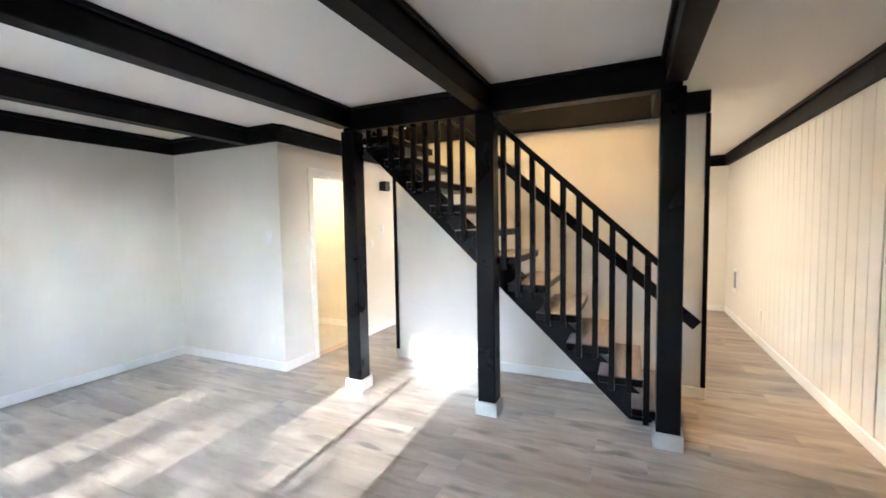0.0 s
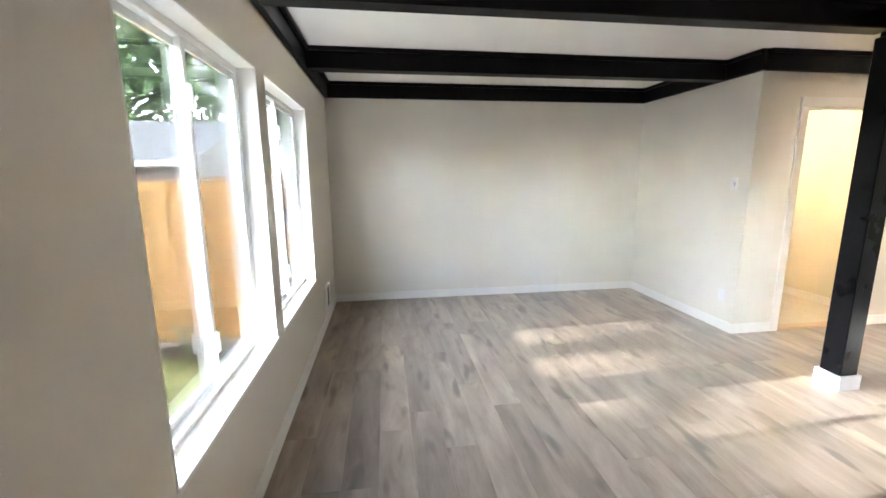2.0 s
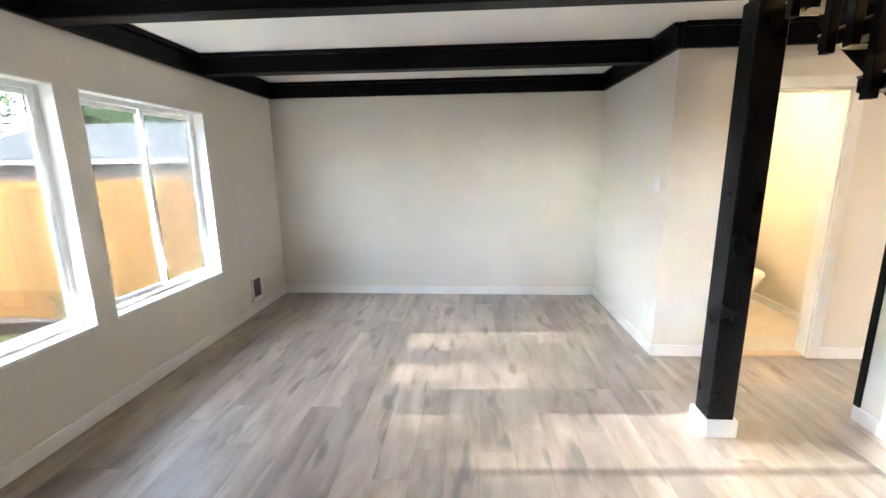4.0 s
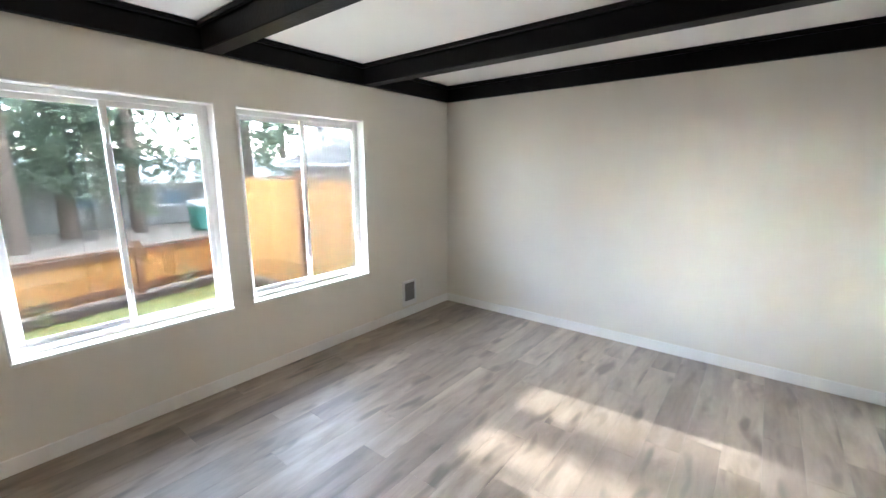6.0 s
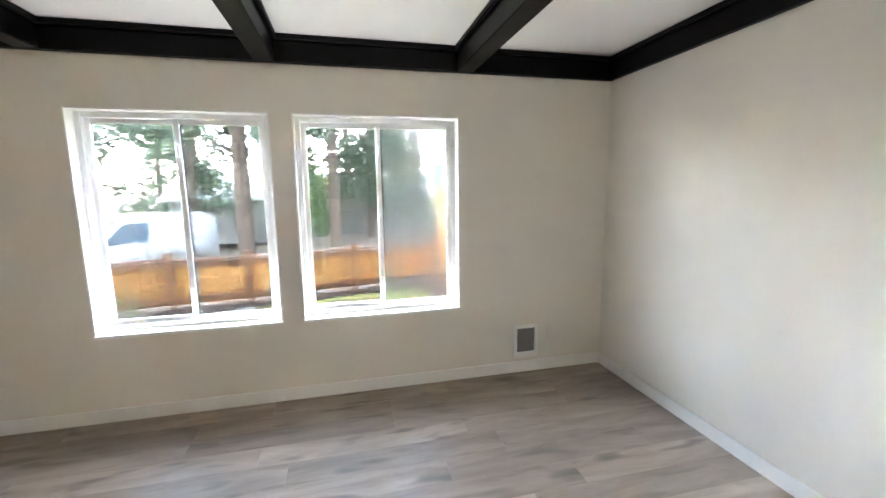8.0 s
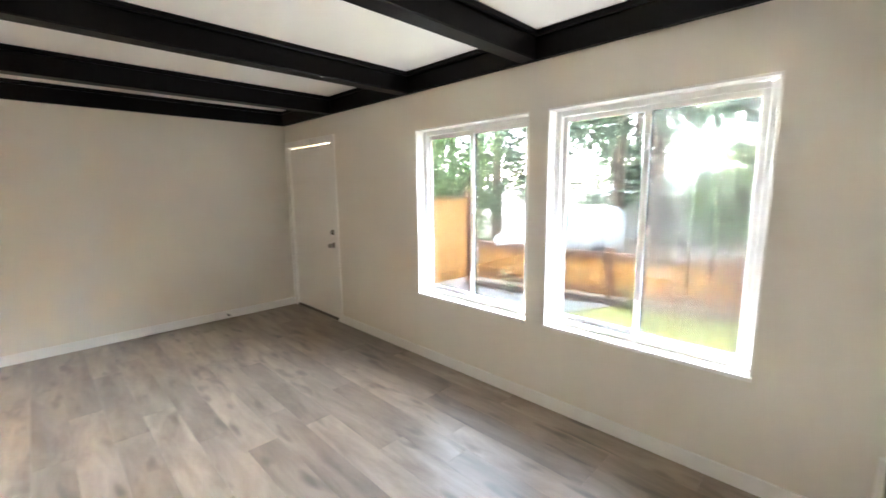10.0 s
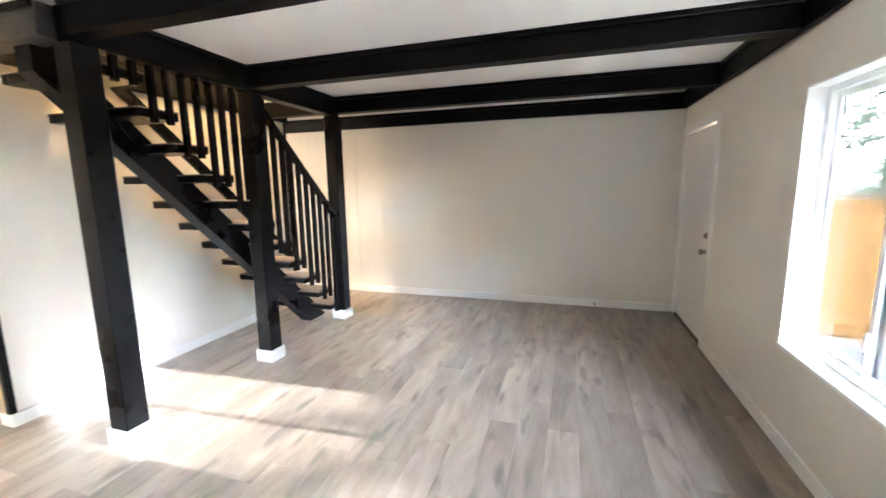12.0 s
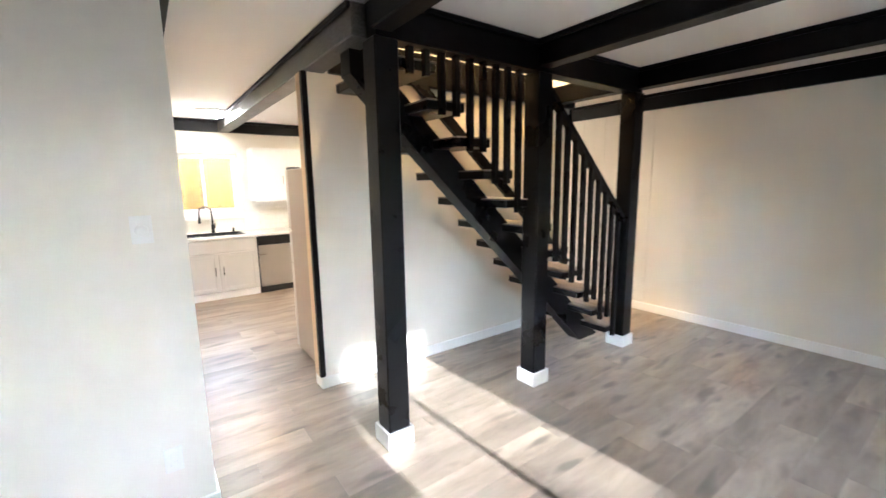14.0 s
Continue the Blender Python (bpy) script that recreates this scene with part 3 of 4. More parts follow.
part("door_stop", blocks([(DOOR_X0, DOOR_X0 + 0.03, -0.12, -0.077, 0, DOOR_Z), (DOOR_X1 - 0.03, DOOR_X1, -0.12, -0.077, 0, DOOR_Z), (DOOR_X0 + 0.5, DOOR_X1, -0.12, -0.077, DOOR_Z - 0.03, DOOR_Z)]), M_DOOR, door)
part("threshold", block(DOOR_X0, DOOR_X1, -0.14, 0.005, 0, 0.026, 0.004), M_SOFFIT, door, "dark metal threshold")
bm = bmesh.new()
rod(bm, (5.115, -0.013, 0.885), (5.115, -0.003, 0.885), 0.035)
rod(bm, (5.115, -0.003, 0.885), (5.115, 0.036, 0.885), 0.012)
rod(bm, (5.115, 0.020, 0.885), (5.115, 0.034, 0.885), 0.014, 0.029, 20)
rod(bm, (5.115, 0.034, 0.885), (5.115, 0.050, 0.885), 0.029, 0.026, 20)
part("door_handle", bm, M_NICKEL, door, "satin nickel door knob")
bm = bmesh.new()
rod(bm, (5.115, -0.013, 1.035), (5.115, 0.006, 1.035), 0.032)
cbox(bm, 5.110, 5.120, 0.006, 0.028, 1.018, 1.052, 0.002)
part("deadbolt", bm, M_NICKEL, door, "satin nickel deadbolt turn")
settle(door, (DOOR_X0 + DOOR_X1) / 2, -0.05)

# bathroom doorway
cas = thing("door_2", "white painted casing of the open bathroom doorway", "doorway", kind="structure")
bm = blocks([(CLOSET_X - 0.001, CLOSET_X + 0.016, BATH_Y0 - 0.075, BATH_Y0 + 0.004, 0, BATH_Z), (CLOSET_X - 0.001, CLOSET_X + 0.016, BATH_Y1 - 0.004, BATH_Y1 + 0.075, 0, BATH_Z),
             (CLOSET_X - 0.001, CLOSET_X + 0.016, BATH_Y0 - 0.075, BATH_Y1 + 0.075, BATH_Z, BATH_Z + 0.08)], 0.003)
part("casing", bm, M_TRIM, cas)
bm = blocks([(CLOSET_X - 0.112, CLOSET_X, BATH_Y0, BATH_Y0 + 0.014, 0, BATH_Z), (CLOSET_X - 0.112, CLOSET_X, BATH_Y1 - 0.014, BATH_Y1, 0, BATH_Z),
             (CLOSET_X - 0.112, CLOSET_X, BATH_Y0 + 0.014, BATH_Y1 - 0.014, BATH_Z - 0.014, BATH_Z)], 0.002)
part("jamb", bm, M_TRIM, cas)
part("threshold", block(CLOSET_X - 0.10, CLOSET_X - 0.01, BATH_Y0 + 0.014, BATH_Y1 - 0.014, 0.0, 0.014, 0.004), M_RAWWOOD, cas, "wooden threshold strip")
settle(cas, CLOSET_X, BATH_Y0)


# ---- wall fittings ----
def plate(name, label, category, w, h, m, kind_of, paint=M_PLATE):
    """A small wall plate built facing -y at its own origin."""
    ob = thing(name, label, category)
    part("cover", block(-w / 2, w / 2, -0.007, 0, -h / 2, h / 2, 0.002), paint, ob)
    if kind_of == "outlet":
        for dz in (-0.02, 0.02):
            part("socket", block(-0.016, 0.016, -0.0095, -0.006, dz - 0.014, dz + 0.014, 0.003), paint, ob)
    elif kind_of == "switch":
        part("rocker", block(-0.016, 0.016, -0.011, -0.006, -0.033, 0.033, 0.002), M_PLATE, ob)
    elif kind_of == "dial":
        bm = bmesh.new()
        rod(bm, (0, -0.006, -0.004), (0, -0.02, -0.004), 0.024, 0.021, 20)
        part("dial", bm, paint, ob)
    ob.matrix_basis = m
    return ob


plate("thermostat", "white wall thermostat with a round dial", "thermostat", 0.075, 0.115, pose(1.445, CLOSET_Y, 1.375), "dial", M_CABWHITE)
plate("wall_outlet", "white wall outlet near the baseboard", "outlet", 0.07, 0.115, pose(1.45, CLOSET_Y, 0.33), "outlet", M_CABWHITE)
plate("wall_outlet", "cream painted-over wall outlet near the baseboard", "outlet", 0.07, 0.115, pose(0, 2.27, 0.33, 0, 0, 90), "outlet", M_WALL)
plate("wall_outlet", "cream painted-over wall outlet beside the wall heater", "outlet", 0.07, 0.115, pose(0.46, 0, 0.32, 0, 0, 180), "outlet", M_WALL)
plate("wall_outlet", "white wall outlet near the baseboard", "outlet", 0.07, 0.115, pose(EAST - 0.008, 6.55, 0.36, 0, 0, -90), "outlet")
plate("light_switch", "white light switch on the hall wall", "switch", 0.07, 0.115, pose(CLOSET_X, 5.35, 1.22, 0, 0, 90), "switch")
plate("light_switch", "white light switch on the hall wall", "switch", 0.07, 0.115, pose(CLOSET_X, 5.62, 1.42, 0, 0, 90), "switch")

stop = thing("door_stop", "small nickel door stop on the baseboard", "door stop", at=(EAST - BB_T - 0.008, 0.87, 0.055))
bm = bmesh.new()
rod(bm, (0, 0, 0), (-0.055, 0, 0), 0.006)
part("rod", bm, M_NICKEL, stop)
bm = bmesh.new()
rod(bm, (-0.055, 0, 0), (-0.07, 0, 0), 0.010)
part("rubber_tip", bm, M_RUBBER, stop)


def heater(name, w, h, m, label):
    """A wall heater with a louvred grille, built facing -y."""
    ob = thing(name, label, "wall heater")
    bm = bmesh.new()
    ring(bm, -w / 2, w / 2, 0, h, -0.026, 0, w * 0.13, 0.006)
    cbox(bm, -w * 0.38, w * 0.38, -0.026, 0, h * 0.07, h * 0.19)
    part("frame", bm, M_PLATE, ob, "white enamelled heater frame")
    part("backing", block(-w * 0.41, w * 0.41, -0.006, 0, h * 0.15, h * 0.93), M_RUBBER, ob)
    n = 20
    z = h * 0.18
    stepz = (h * 0.92 - z) / n
    me = bpy.data.meshes.new("slat")
    b2 = block(-w * 0.405, w * 0.405, -0.0175, -0.009, 0, stepz * 0.55)
    b2.to_mesh(me)
    b2.free()
    me.materials.append(M_GRILLE)
    for i in range(n):
        child("slat", me, ob, (0, 0, z + i * stepz))
    ob.matrix_basis = m
    return ob


heater("wall_heater", 0.205, 0.275, pose(0.69, 0, 0.125, 0, 0, 180), "white wall heater with a grey louvred grille by the baseboard")
heater("wall_heater", 0.24, 0.33, pose(EAST - 0.008, 7.75, 0.42, 0, 0, -90), "white wall heater with a grey louvred grille")

sconce = thing("wall_sconce", "black box wall lamp, switched off", "wall lamp", at=(CLOSET_X, 5.62, 2.01))
part("back_plate", block(0, 0.012, -0.05, 0.05, -0.06, 0.06, 0.002), M_DARKMETAL, sconce)
part("shade", blocks([(0.012, 0.105, -0.055, -0.049, -0.065, 0.065), (0.012, 0.105, 0.049, 0.055, -0.065, 0.065), (0.099, 0.105, -0.049, 0.049, -0.065, 0.065), (0.012, 0.099, -0.049, 0.049, 0.0, 0.008)]), M_DARKMETAL, sconce)


def ceiling_lamp(name, x, y, z, r, glow, label):
    """A round flush lamp: opaque base ring and a glowing diffuser."""
    ob = thing(name, label, "ceiling lamp", at=(x, y, z))
    bm = bmesh.new()
    bmesh.ops.create_cone(bm, cap_ends=True, segments=40, radius1=r, radius2=r, depth=0.03, matrix=Matrix.Translation((0, 0, -0.015)))
    part("base", bm, M_TRIM, ob)
    bm = bmesh.new()
    bmesh.ops.create_uvsphere(bm, u_segments=40, v_segments=16, radius=r * 0.97)
    bmesh.ops.delete(bm, geom=[v for v in bm.verts if v.co.z > 0.001], context="VERTS")
    for v in bm.verts:
        v.co.z = v.co.z * 0.32 - 0.03
    part("diffuser", bm, glow, ob, "glowing white glass diffuser", True)
    return ob


ceiling_lamp("kitchen_ceiling_lamp", 2.27, 7.62, CEIL, 0.19, M_LAMPKITCHEN, "round white flush lamp glowing on the kitchen ceiling")
ceiling_lamp("dining_ceiling_lamp", 4.1, 6.3, CEIL, 0.16, M_LAMPDINING, "round warm flush lamp on the ceiling behind the stairs")
ceiling_lamp("bath_ceiling_lamp", 0.75, 4.7, CEIL, 0.15, M_LAMPBATH, "round warm flush lamp on the bathroom ceiling")
ceiling_lamp("landing_ceiling_lamp", 3.4, 4.2, UP, 0.15, M_LAMPSTAIR, "round warm flush lamp above the stairs")

# ---- kitchen ----
KY = NORTH - 0.62                                            # front of the base units
KT = 0.875                                                   # worktop height


def shaker(x0, x1, z0, z1, y, front, material, parent, handle_x, handle_z, handle_m=M_DARKMETAL):
    """A framed cabinet door with a bar handle, its face at y (towards -y)."""
    bm = block(x0, x1, y + 0.006, y + 0.02, z0, z1)
    ring(bm, x0, x1, z0, z1, y, y + 0.008, 0.055, 0.002)
    d = part(front, bm, material, parent)
    if handle_x is not None:
        hb = bmesh.new()
        rod(hb, (handle_x, y - 0.028, handle_z - 0.06), (handle_x, y - 0.028, handle_z + 0.06), 0.006)
        for dz in (-0.045, 0.045):
            rod(hb, (handle_x, y - 0.028, handle_z + dz), (handle_x, y, handle_z + dz), 0.004)
        part("handle", hb, handle_m, d, "dark bar handle")
    return d


sink_unit = thing("base_cabinet", "light grey shaker sink cabinet with two doors", "cabinet", "kitchen base units")
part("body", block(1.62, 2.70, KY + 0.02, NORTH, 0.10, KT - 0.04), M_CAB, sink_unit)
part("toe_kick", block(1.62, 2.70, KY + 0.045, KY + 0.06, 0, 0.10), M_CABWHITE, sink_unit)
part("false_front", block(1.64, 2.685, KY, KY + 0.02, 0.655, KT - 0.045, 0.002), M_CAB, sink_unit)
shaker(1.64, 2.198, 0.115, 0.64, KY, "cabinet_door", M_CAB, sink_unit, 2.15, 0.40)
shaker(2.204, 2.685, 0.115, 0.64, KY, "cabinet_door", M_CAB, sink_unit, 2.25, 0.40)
settle(sink_unit, 2.15, KY + 0.3)
dish = thing("dishwasher", "stainless steel dishwasher with a black control strip", "dishwasher")
part("body", block(2.71, 3.30, KY + 0.03, NORTH, 0.09, KT - 0.045), M_DARKMETAL, dish)
part("door_panel", block(2.715, 3.295, KY - 0.005, KY + 0.03, 0.10, 0.70, 0.006), M_STEEL, dish, "brushed steel door panel")
part("control_strip", block(2.715, 3.295, KY - 0.008, KY + 0.03, 0.705, KT - 0.045, 0.004), M_DARKMETAL, dish, "glossy black control strip")
part("toe_kick", block(2.715, 3.295, KY + 0.05, KY + 0.065, 0, 0.09), M_DARKMETAL, dish)
settle(dish, 3.0, KY + 0.3)
end_unit = thing("base_cabinet", "light grey base cabinet beside the dishwasher", "cabinet", "kitchen base units")
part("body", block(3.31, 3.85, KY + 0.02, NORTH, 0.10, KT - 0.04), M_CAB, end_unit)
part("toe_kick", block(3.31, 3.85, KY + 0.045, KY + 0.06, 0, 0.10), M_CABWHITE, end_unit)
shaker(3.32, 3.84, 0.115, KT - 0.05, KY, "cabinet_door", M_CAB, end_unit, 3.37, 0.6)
settle(end_unit, 3.58, KY + 0.3)
SX0, SX1, SY0, SY1 = 1.80, 2.58, KY + 0.09, NORTH - 0.12
top = thing("worktop", "white stone kitchen worktop with a sink cut-out", "worktop")
part("slab", blocks([(1.62, SX0, KY - 0.025, NORTH, KT - 0.035, KT), (SX1, 3.86, KY - 0.025, NORTH, KT - 0.035, KT),
                     (SX0, SX1, KY - 0.025, SY0, KT - 0.035, KT), (SX0, SX1, SY1, NORTH, KT - 0.035, KT)], 0.003), M_QUARTZ, top)
settle(top, 2.7, KY + 0.3, KT - 0.035)
sink = thing("sink", "black drop-in kitchen sink in the worktop", "sink")
bm = blocks([(SX0 + 0.004, SX0 + 0.03, SY0 + 0.004, SY1 - 0.004, KT - 0.2, KT + 0.008), (SX1 - 0.03, SX1 - 0.004, SY0 + 0.004, SY1 - 0.004, KT - 0.2, KT + 0.008),
             (SX0 + 0.03, SX1 - 0.03, SY0 + 0.004, SY0 + 0.03, KT - 0.2, KT + 0.008), (SX0 + 0.03, SX1 - 0.03, SY1 - 0.03, SY1 - 0.004, KT - 0.2, KT + 0.008),
             (SX0 + 0.03, SX1 - 0.03, SY0 + 0.03, SY1 - 0.03, KT - 0.2, KT - 0.19)], 0.003)
part("bowl", bm, M_DARKMETAL, sink)
settle(sink, 2.2, KY + 0.3, KT - 0.2)
tap = thing("kitchen_faucet", "tall black gooseneck kitchen faucet", "faucet", at=(2.235, NORTH - 0.08, KT))
bm = bmesh.new()
rod(bm, (0, 0, 0), (0, 0, 0.12), 0.022, 0.018, 16)
part("base", bm, M_DARKMETAL, tap)
bm = bmesh.new()
pts3 = [Vector((0, 0, 0.12))] + [Vector((0, -0.085 + 0.085 * math.cos(a), 0.30 + 0.085 * math.sin(a))) for a in np.linspace(0, math.pi, 12)] + [Vector((0, -0.17, 0.22))]
for a, b in zip(pts3[:-1], pts3[1:]):
    rod(bm, a, b, 0.011)
part("spout", bm, M_DARKMETAL, tap)
bm = bmesh.new()
rod(bm, (0, -0.17, 0.24), (0, -0.17, 0.15), 0.016, 0.019)
part("spray_head", bm, M_DARKMETAL, tap)
bm = bmesh.new()
rod(bm, (0.015, 0, 0.08), (0.07, 0, 0.085), 0.009)
rod(bm, (0.07, 0, 0.085), (0.075, 0, 0.15), 0.008)
part("lever", bm, M_DARKMETAL, tap)
tap.rotation_euler = (0, 0, radians(-75))
soap = thing("soap_dispenser", "small black soap dispenser by the sink", "soap dispenser", at=(2.50, NORTH - 0.075, KT))
bm = bmesh.new()
rod(bm, (0, 0, 0), (0, 0, 0.05), 0.014)
part("stem", bm, M_DARKMETAL, soap)
bm = bmesh.new()
rod(bm, (0, 0.008, 0.055), (0, -0.06, 0.055), 0.009)
part("nozzle", bm, M_DARKMETAL, soap)
wallcab = thing("wall_cabinet", "white two-door wall cabinet over the worktop", "cabinet")
part("body", block(2.79, 3.70, NORTH - 0.32, NORTH, 1.315, 2.09), M_CABWHITE, wallcab)
shaker(2.795, 3.243, 1.32, 2.085, NORTH - 0.34, "cabinet_door", M_CABWHITE, wallcab, 3.195, 1.62, M_NICKEL)
shaker(3.247, 3.695, 1.32, 2.085, NORTH - 0.34, "cabinet_door", M_CABWHITE, wallcab, 3.295, 1.62, M_NICKEL)
settle(wallcab, 3.24, NORTH - 0.16, 1.315)

fridge = thing("refrigerator", "tall brown-grey refrigerator standing behind the stair wall", "refrigerator")
part("body", block(2.50, 3.28, STAIR_Y1 + 0.02, 5.42, 0.045, 1.68, 0.008), M_FRIDGE, fridge)
for z0, z1 in ((0.05, 1.14), (1.15, 1.68)):
    d = part("fridge_door", block(2.502, 3.278, 5.428, 5.50, z0, z1, 0.012), M_STEEL, fridge, "brushed steel refrigerator door")
    hb = bmesh.new()
    za, zb = (0.62, 1.08) if z0 < 1 else (1.2, 1.5)
    rod(hb, (3.2, 5.545, za), (3.2, 5.545, zb), 0.011)
    for z in (za + 0.03, zb - 0.03):
        rod(hb, (3.2, 5.545, z), (3.2, 5.50, z), 0.008)
    part("handle", hb, M_STEEL, d)
part("hinge_cover", block(2.51, 2.60, 5.37, 5.48, 1.68, 1.70, 0.004), M_DARKMETAL, fridge)
for x in (2.56, 3.22):
    for y in (4.82, 5.36):
        bm = bmesh.new()
        rod(bm, (x, y, 0), (x, y, 0.05), 0.02)
        part("foot", bm, M_RUBBER, fridge)
settle(fridge, 2.9, 5.1)

# tiled splashback
splash = setting("backsplash", block(2.665, 3.86, NORTH - 0.005, NORTH, KT, 1.315), M_GROUT, "white subway tile splashback with pale grout", "splashback")
tile_me = {}
TW, TH = 0.152, 0.073
for r in range(6):
    z = KT + 0.002 + r * TH
    if z + TH > 1.316:
        break
    x = 2.667 - (TW / 2 if r % 2 else 0)
    while x < 3.855:
        a, b = max(x, 2.667), min(x + TW, 3.857) - 0.003
        if b - a > 0.015:
            key = round(b - a, 3)
            if key not in tile_me:
                bm = block(0, b - a, -0.007, 0, 0, TH - 0.003, 0.0015)
                tile_me[key] = bpy.data.meshes.new("tile")
                bm.to_mesh(tile_me[key])
                bm.free()
                tile_me[key].materials.append(M_TILE)
            child("tile", tile_me[key], splash, (a, NORTH - 0.005, z))
        x += TW

# ---- bathroom ----
setting("bath_floor", block(0, CLOSET_X - 0.10, CLOSET_Y + 0.11, 5.50, 0.0, 0.008), M_BATHFLOOR, "pale stone-look bathroom floor", "floor")


def loft(rings_, name, material, parent, label="", caps=True):
    """A smooth skin over rings of equal length."""
    bm = bmesh.new()
    loops = [[bm.verts.new(p) for p in r] for r in rings_]
    for a, b in zip(loops[:-1], loops[1:]):
        for i in range(len(a)):
            j = (i + 1) % len(a)
            bm.faces.new((a[i], a[j], b[j], b[i]))
    if caps:
        bm.faces.new(loops[0][::-1])
        bm.faces.new(loops[-1])
    bmesh.ops.recalc_face_normals(bm, faces=bm.faces)
    return part(name, bm, material, parent, label, True)


def oval(cx, cy, rx, ry, z, n=28, back=None):
    out = []
    for i in range(n):
        a = 2 * math.pi * i / n
        x = cx + rx * math.cos(a)
        out.append((x if back is None else max(x, back), cy + ry * math.sin(a), z))
    return out


toilet = thing("toilet", "white ceramic toilet with a closed lid", "toilet", at=(0.02, 5.10, 0.008))
part("tank", block(0.0, 0.19, -0.21, 0.21, 0.38, 0.74, 0.02), M_CERAMIC, toilet)
part("tank_lid", block(-0.003, 0.205, -0.225, 0.225, 0.742, 0.785, 0.012), M_CERAMIC, toilet)
loft([oval(0.36, 0, 0.22, 0.11, 0.0), oval(0.36, 0, 0.20, 0.10, 0.12), oval(0.40, 0, 0.25, 0.15, 0.28), oval(0.42, 0, 0.275, 0.185, 0.37), oval(0.42, 0, 0.28, 0.19, 0.395)], "bowl", M_CERAMIC, toilet)
loft([oval(0.43, 0, 0.285, 0.192, 0.398, back=0.2), oval(0.43, 0, 0.29, 0.196, 0.41, back=0.2), oval(0.43, 0, 0.285, 0.192, 0.42, back=0.2)], "seat", M_PLATE, toilet)
loft([oval(0.43, 0, 0.28, 0.19, 0.422, back=0.2), oval(0.43, 0, 0.285, 0.192, 0.432, back=0.2), oval(0.43, 0, 0.26, 0.17, 0.44, back=0.21)], "lid", M_PLATE, toilet)
bm = bmesh.new()
rod(bm, (0.19, -0.15, 0.68), (0.215, -0.15, 0.68), 0.012)
cbox(bm, 0.205, 0.217, -0.16, -0.09, 0.672, 0.688, 0.003)
part("flush_lever", bm, M_NICKEL, toilet)
tp = thing("plunger", "small dark plunger beside the toilet", "plunger", at=(0.28, 4.80, 0.008))
bm = bmesh.new()
rod(bm, (0, 0, 0), (0, 0, 0.09), 0.07, 0.03, 16)
part("cup", bm, M_RUBBER, tp)
bm = bmesh.new()
rod(bm, (0, 0, 0.09), (0, 0, 0.42), 0.011)
part("stick", bm, M_RAWWOOD, tp)

# ---- outdoors ----
GZ = -0.30                                                   # yard level by the house


def land_z(y, x=0.0):
    """The land falls gently away from the house, more to the east, then runs level."""
    if y > -4.2:
        return GZ
    dip = 0.55 * min(max((x - 3.0) / 4.0, 0.0), 1.0) * min(max((-y - 5.0) / 4.0, 0.0), 1.0)
    return GZ - 0.036 * (-4.2 - max(y, -22.0)) - dip


ys = [60, 20, 8.7, 0, -4.2, -5, -7, -9, -12, -16, -22, -40, -80, -200, -600]
xs = [-600, -200, -80, -40, -20, -10, -5, 0, 3, 5, 7, 10, 20, 40, 80, 200, 600]
verts = [(x, y, land_z(y, x) - 0.02) for y in ys for x in xs]
nx = len(xs)
faces = [(i * nx + j, (i + 1) * nx + j, (i + 1) * nx + j + 1, i * nx + j + 1) for i in range(len(ys) - 1) for j in range(nx - 1)]
tagged(sheet("ground", verts, faces, M_GROUND), "dry bare ground with gravel and litter", "ground", kind="structure")

FENCE = ((0.35, -4.75), (1.95, -4.43), (3.62, -4.07), (4.70, -3.93), (6.25, -3.70))
lawn_pts = [(0.42, -0.17), (6.3, -0.17), (6.2, -3.4), (3.6, -3.72), (0.42, -4.35)]
tagged(solid("lawn", prism(lawn_pts, 2, GZ - 0.019, GZ), M_LAWN), "short green lawn inside the fence", "lawn", kind="structure")
tagged(solid("pavement", prism([(4.55, -0.2), (6.3, -0.2), (6.25, -3.35), (3.35, -3.78), (3.7, -3.0), (4.4, -2.6)], 2, GZ - 0.01, GZ + 0.012), M_PATH), "grey concrete path to the gate", "path", kind="structure")
# bark bed along the fences: loose chips
rng = np.random.default_rng(3)
cv, cf = [], []
for i in range(2600):
    if i % 3:
        u = rng.random()
        x = 0.45 + u * 5.6
        y = -4.70 + 0.20 * (x - 0.35) + 0.05 + rng.random() * 0.36
    else:
        x, y = 0.42 + rng.random() * 0.32, -0.3 - rng.random() * 4.2
    s, a, h = 0.012 + rng.random() * 0.022, rng.random() * 6.28, rng.random() * 0.02
    n = len(cv)
    for dx, dy, dz in ((-1.5, -0.6, 0), (1.5, -0.6, 0.1), (1.5, 0.6, 0.3), (-1.5, 0.6, 0.2), (0, 0, 0.9)):
        cv.append((x + s * (dx * math.cos(a) - dy * math.sin(a)), y + s * (dx * math.sin(a) + dy * math.cos(a)), GZ + 0.004 + h + s * dz))
    cf += [(n, n + 1, n + 4), (n + 1, n + 2, n + 4), (n + 2, n + 3, n + 4), (n + 3, n, n + 4)]
tagged(sheet("bark_chips", cv, cf, M_MULCH), "dark bark mulch bed along the fence", "mulch", kind="stuff")
# grass
gv, gf = [], []
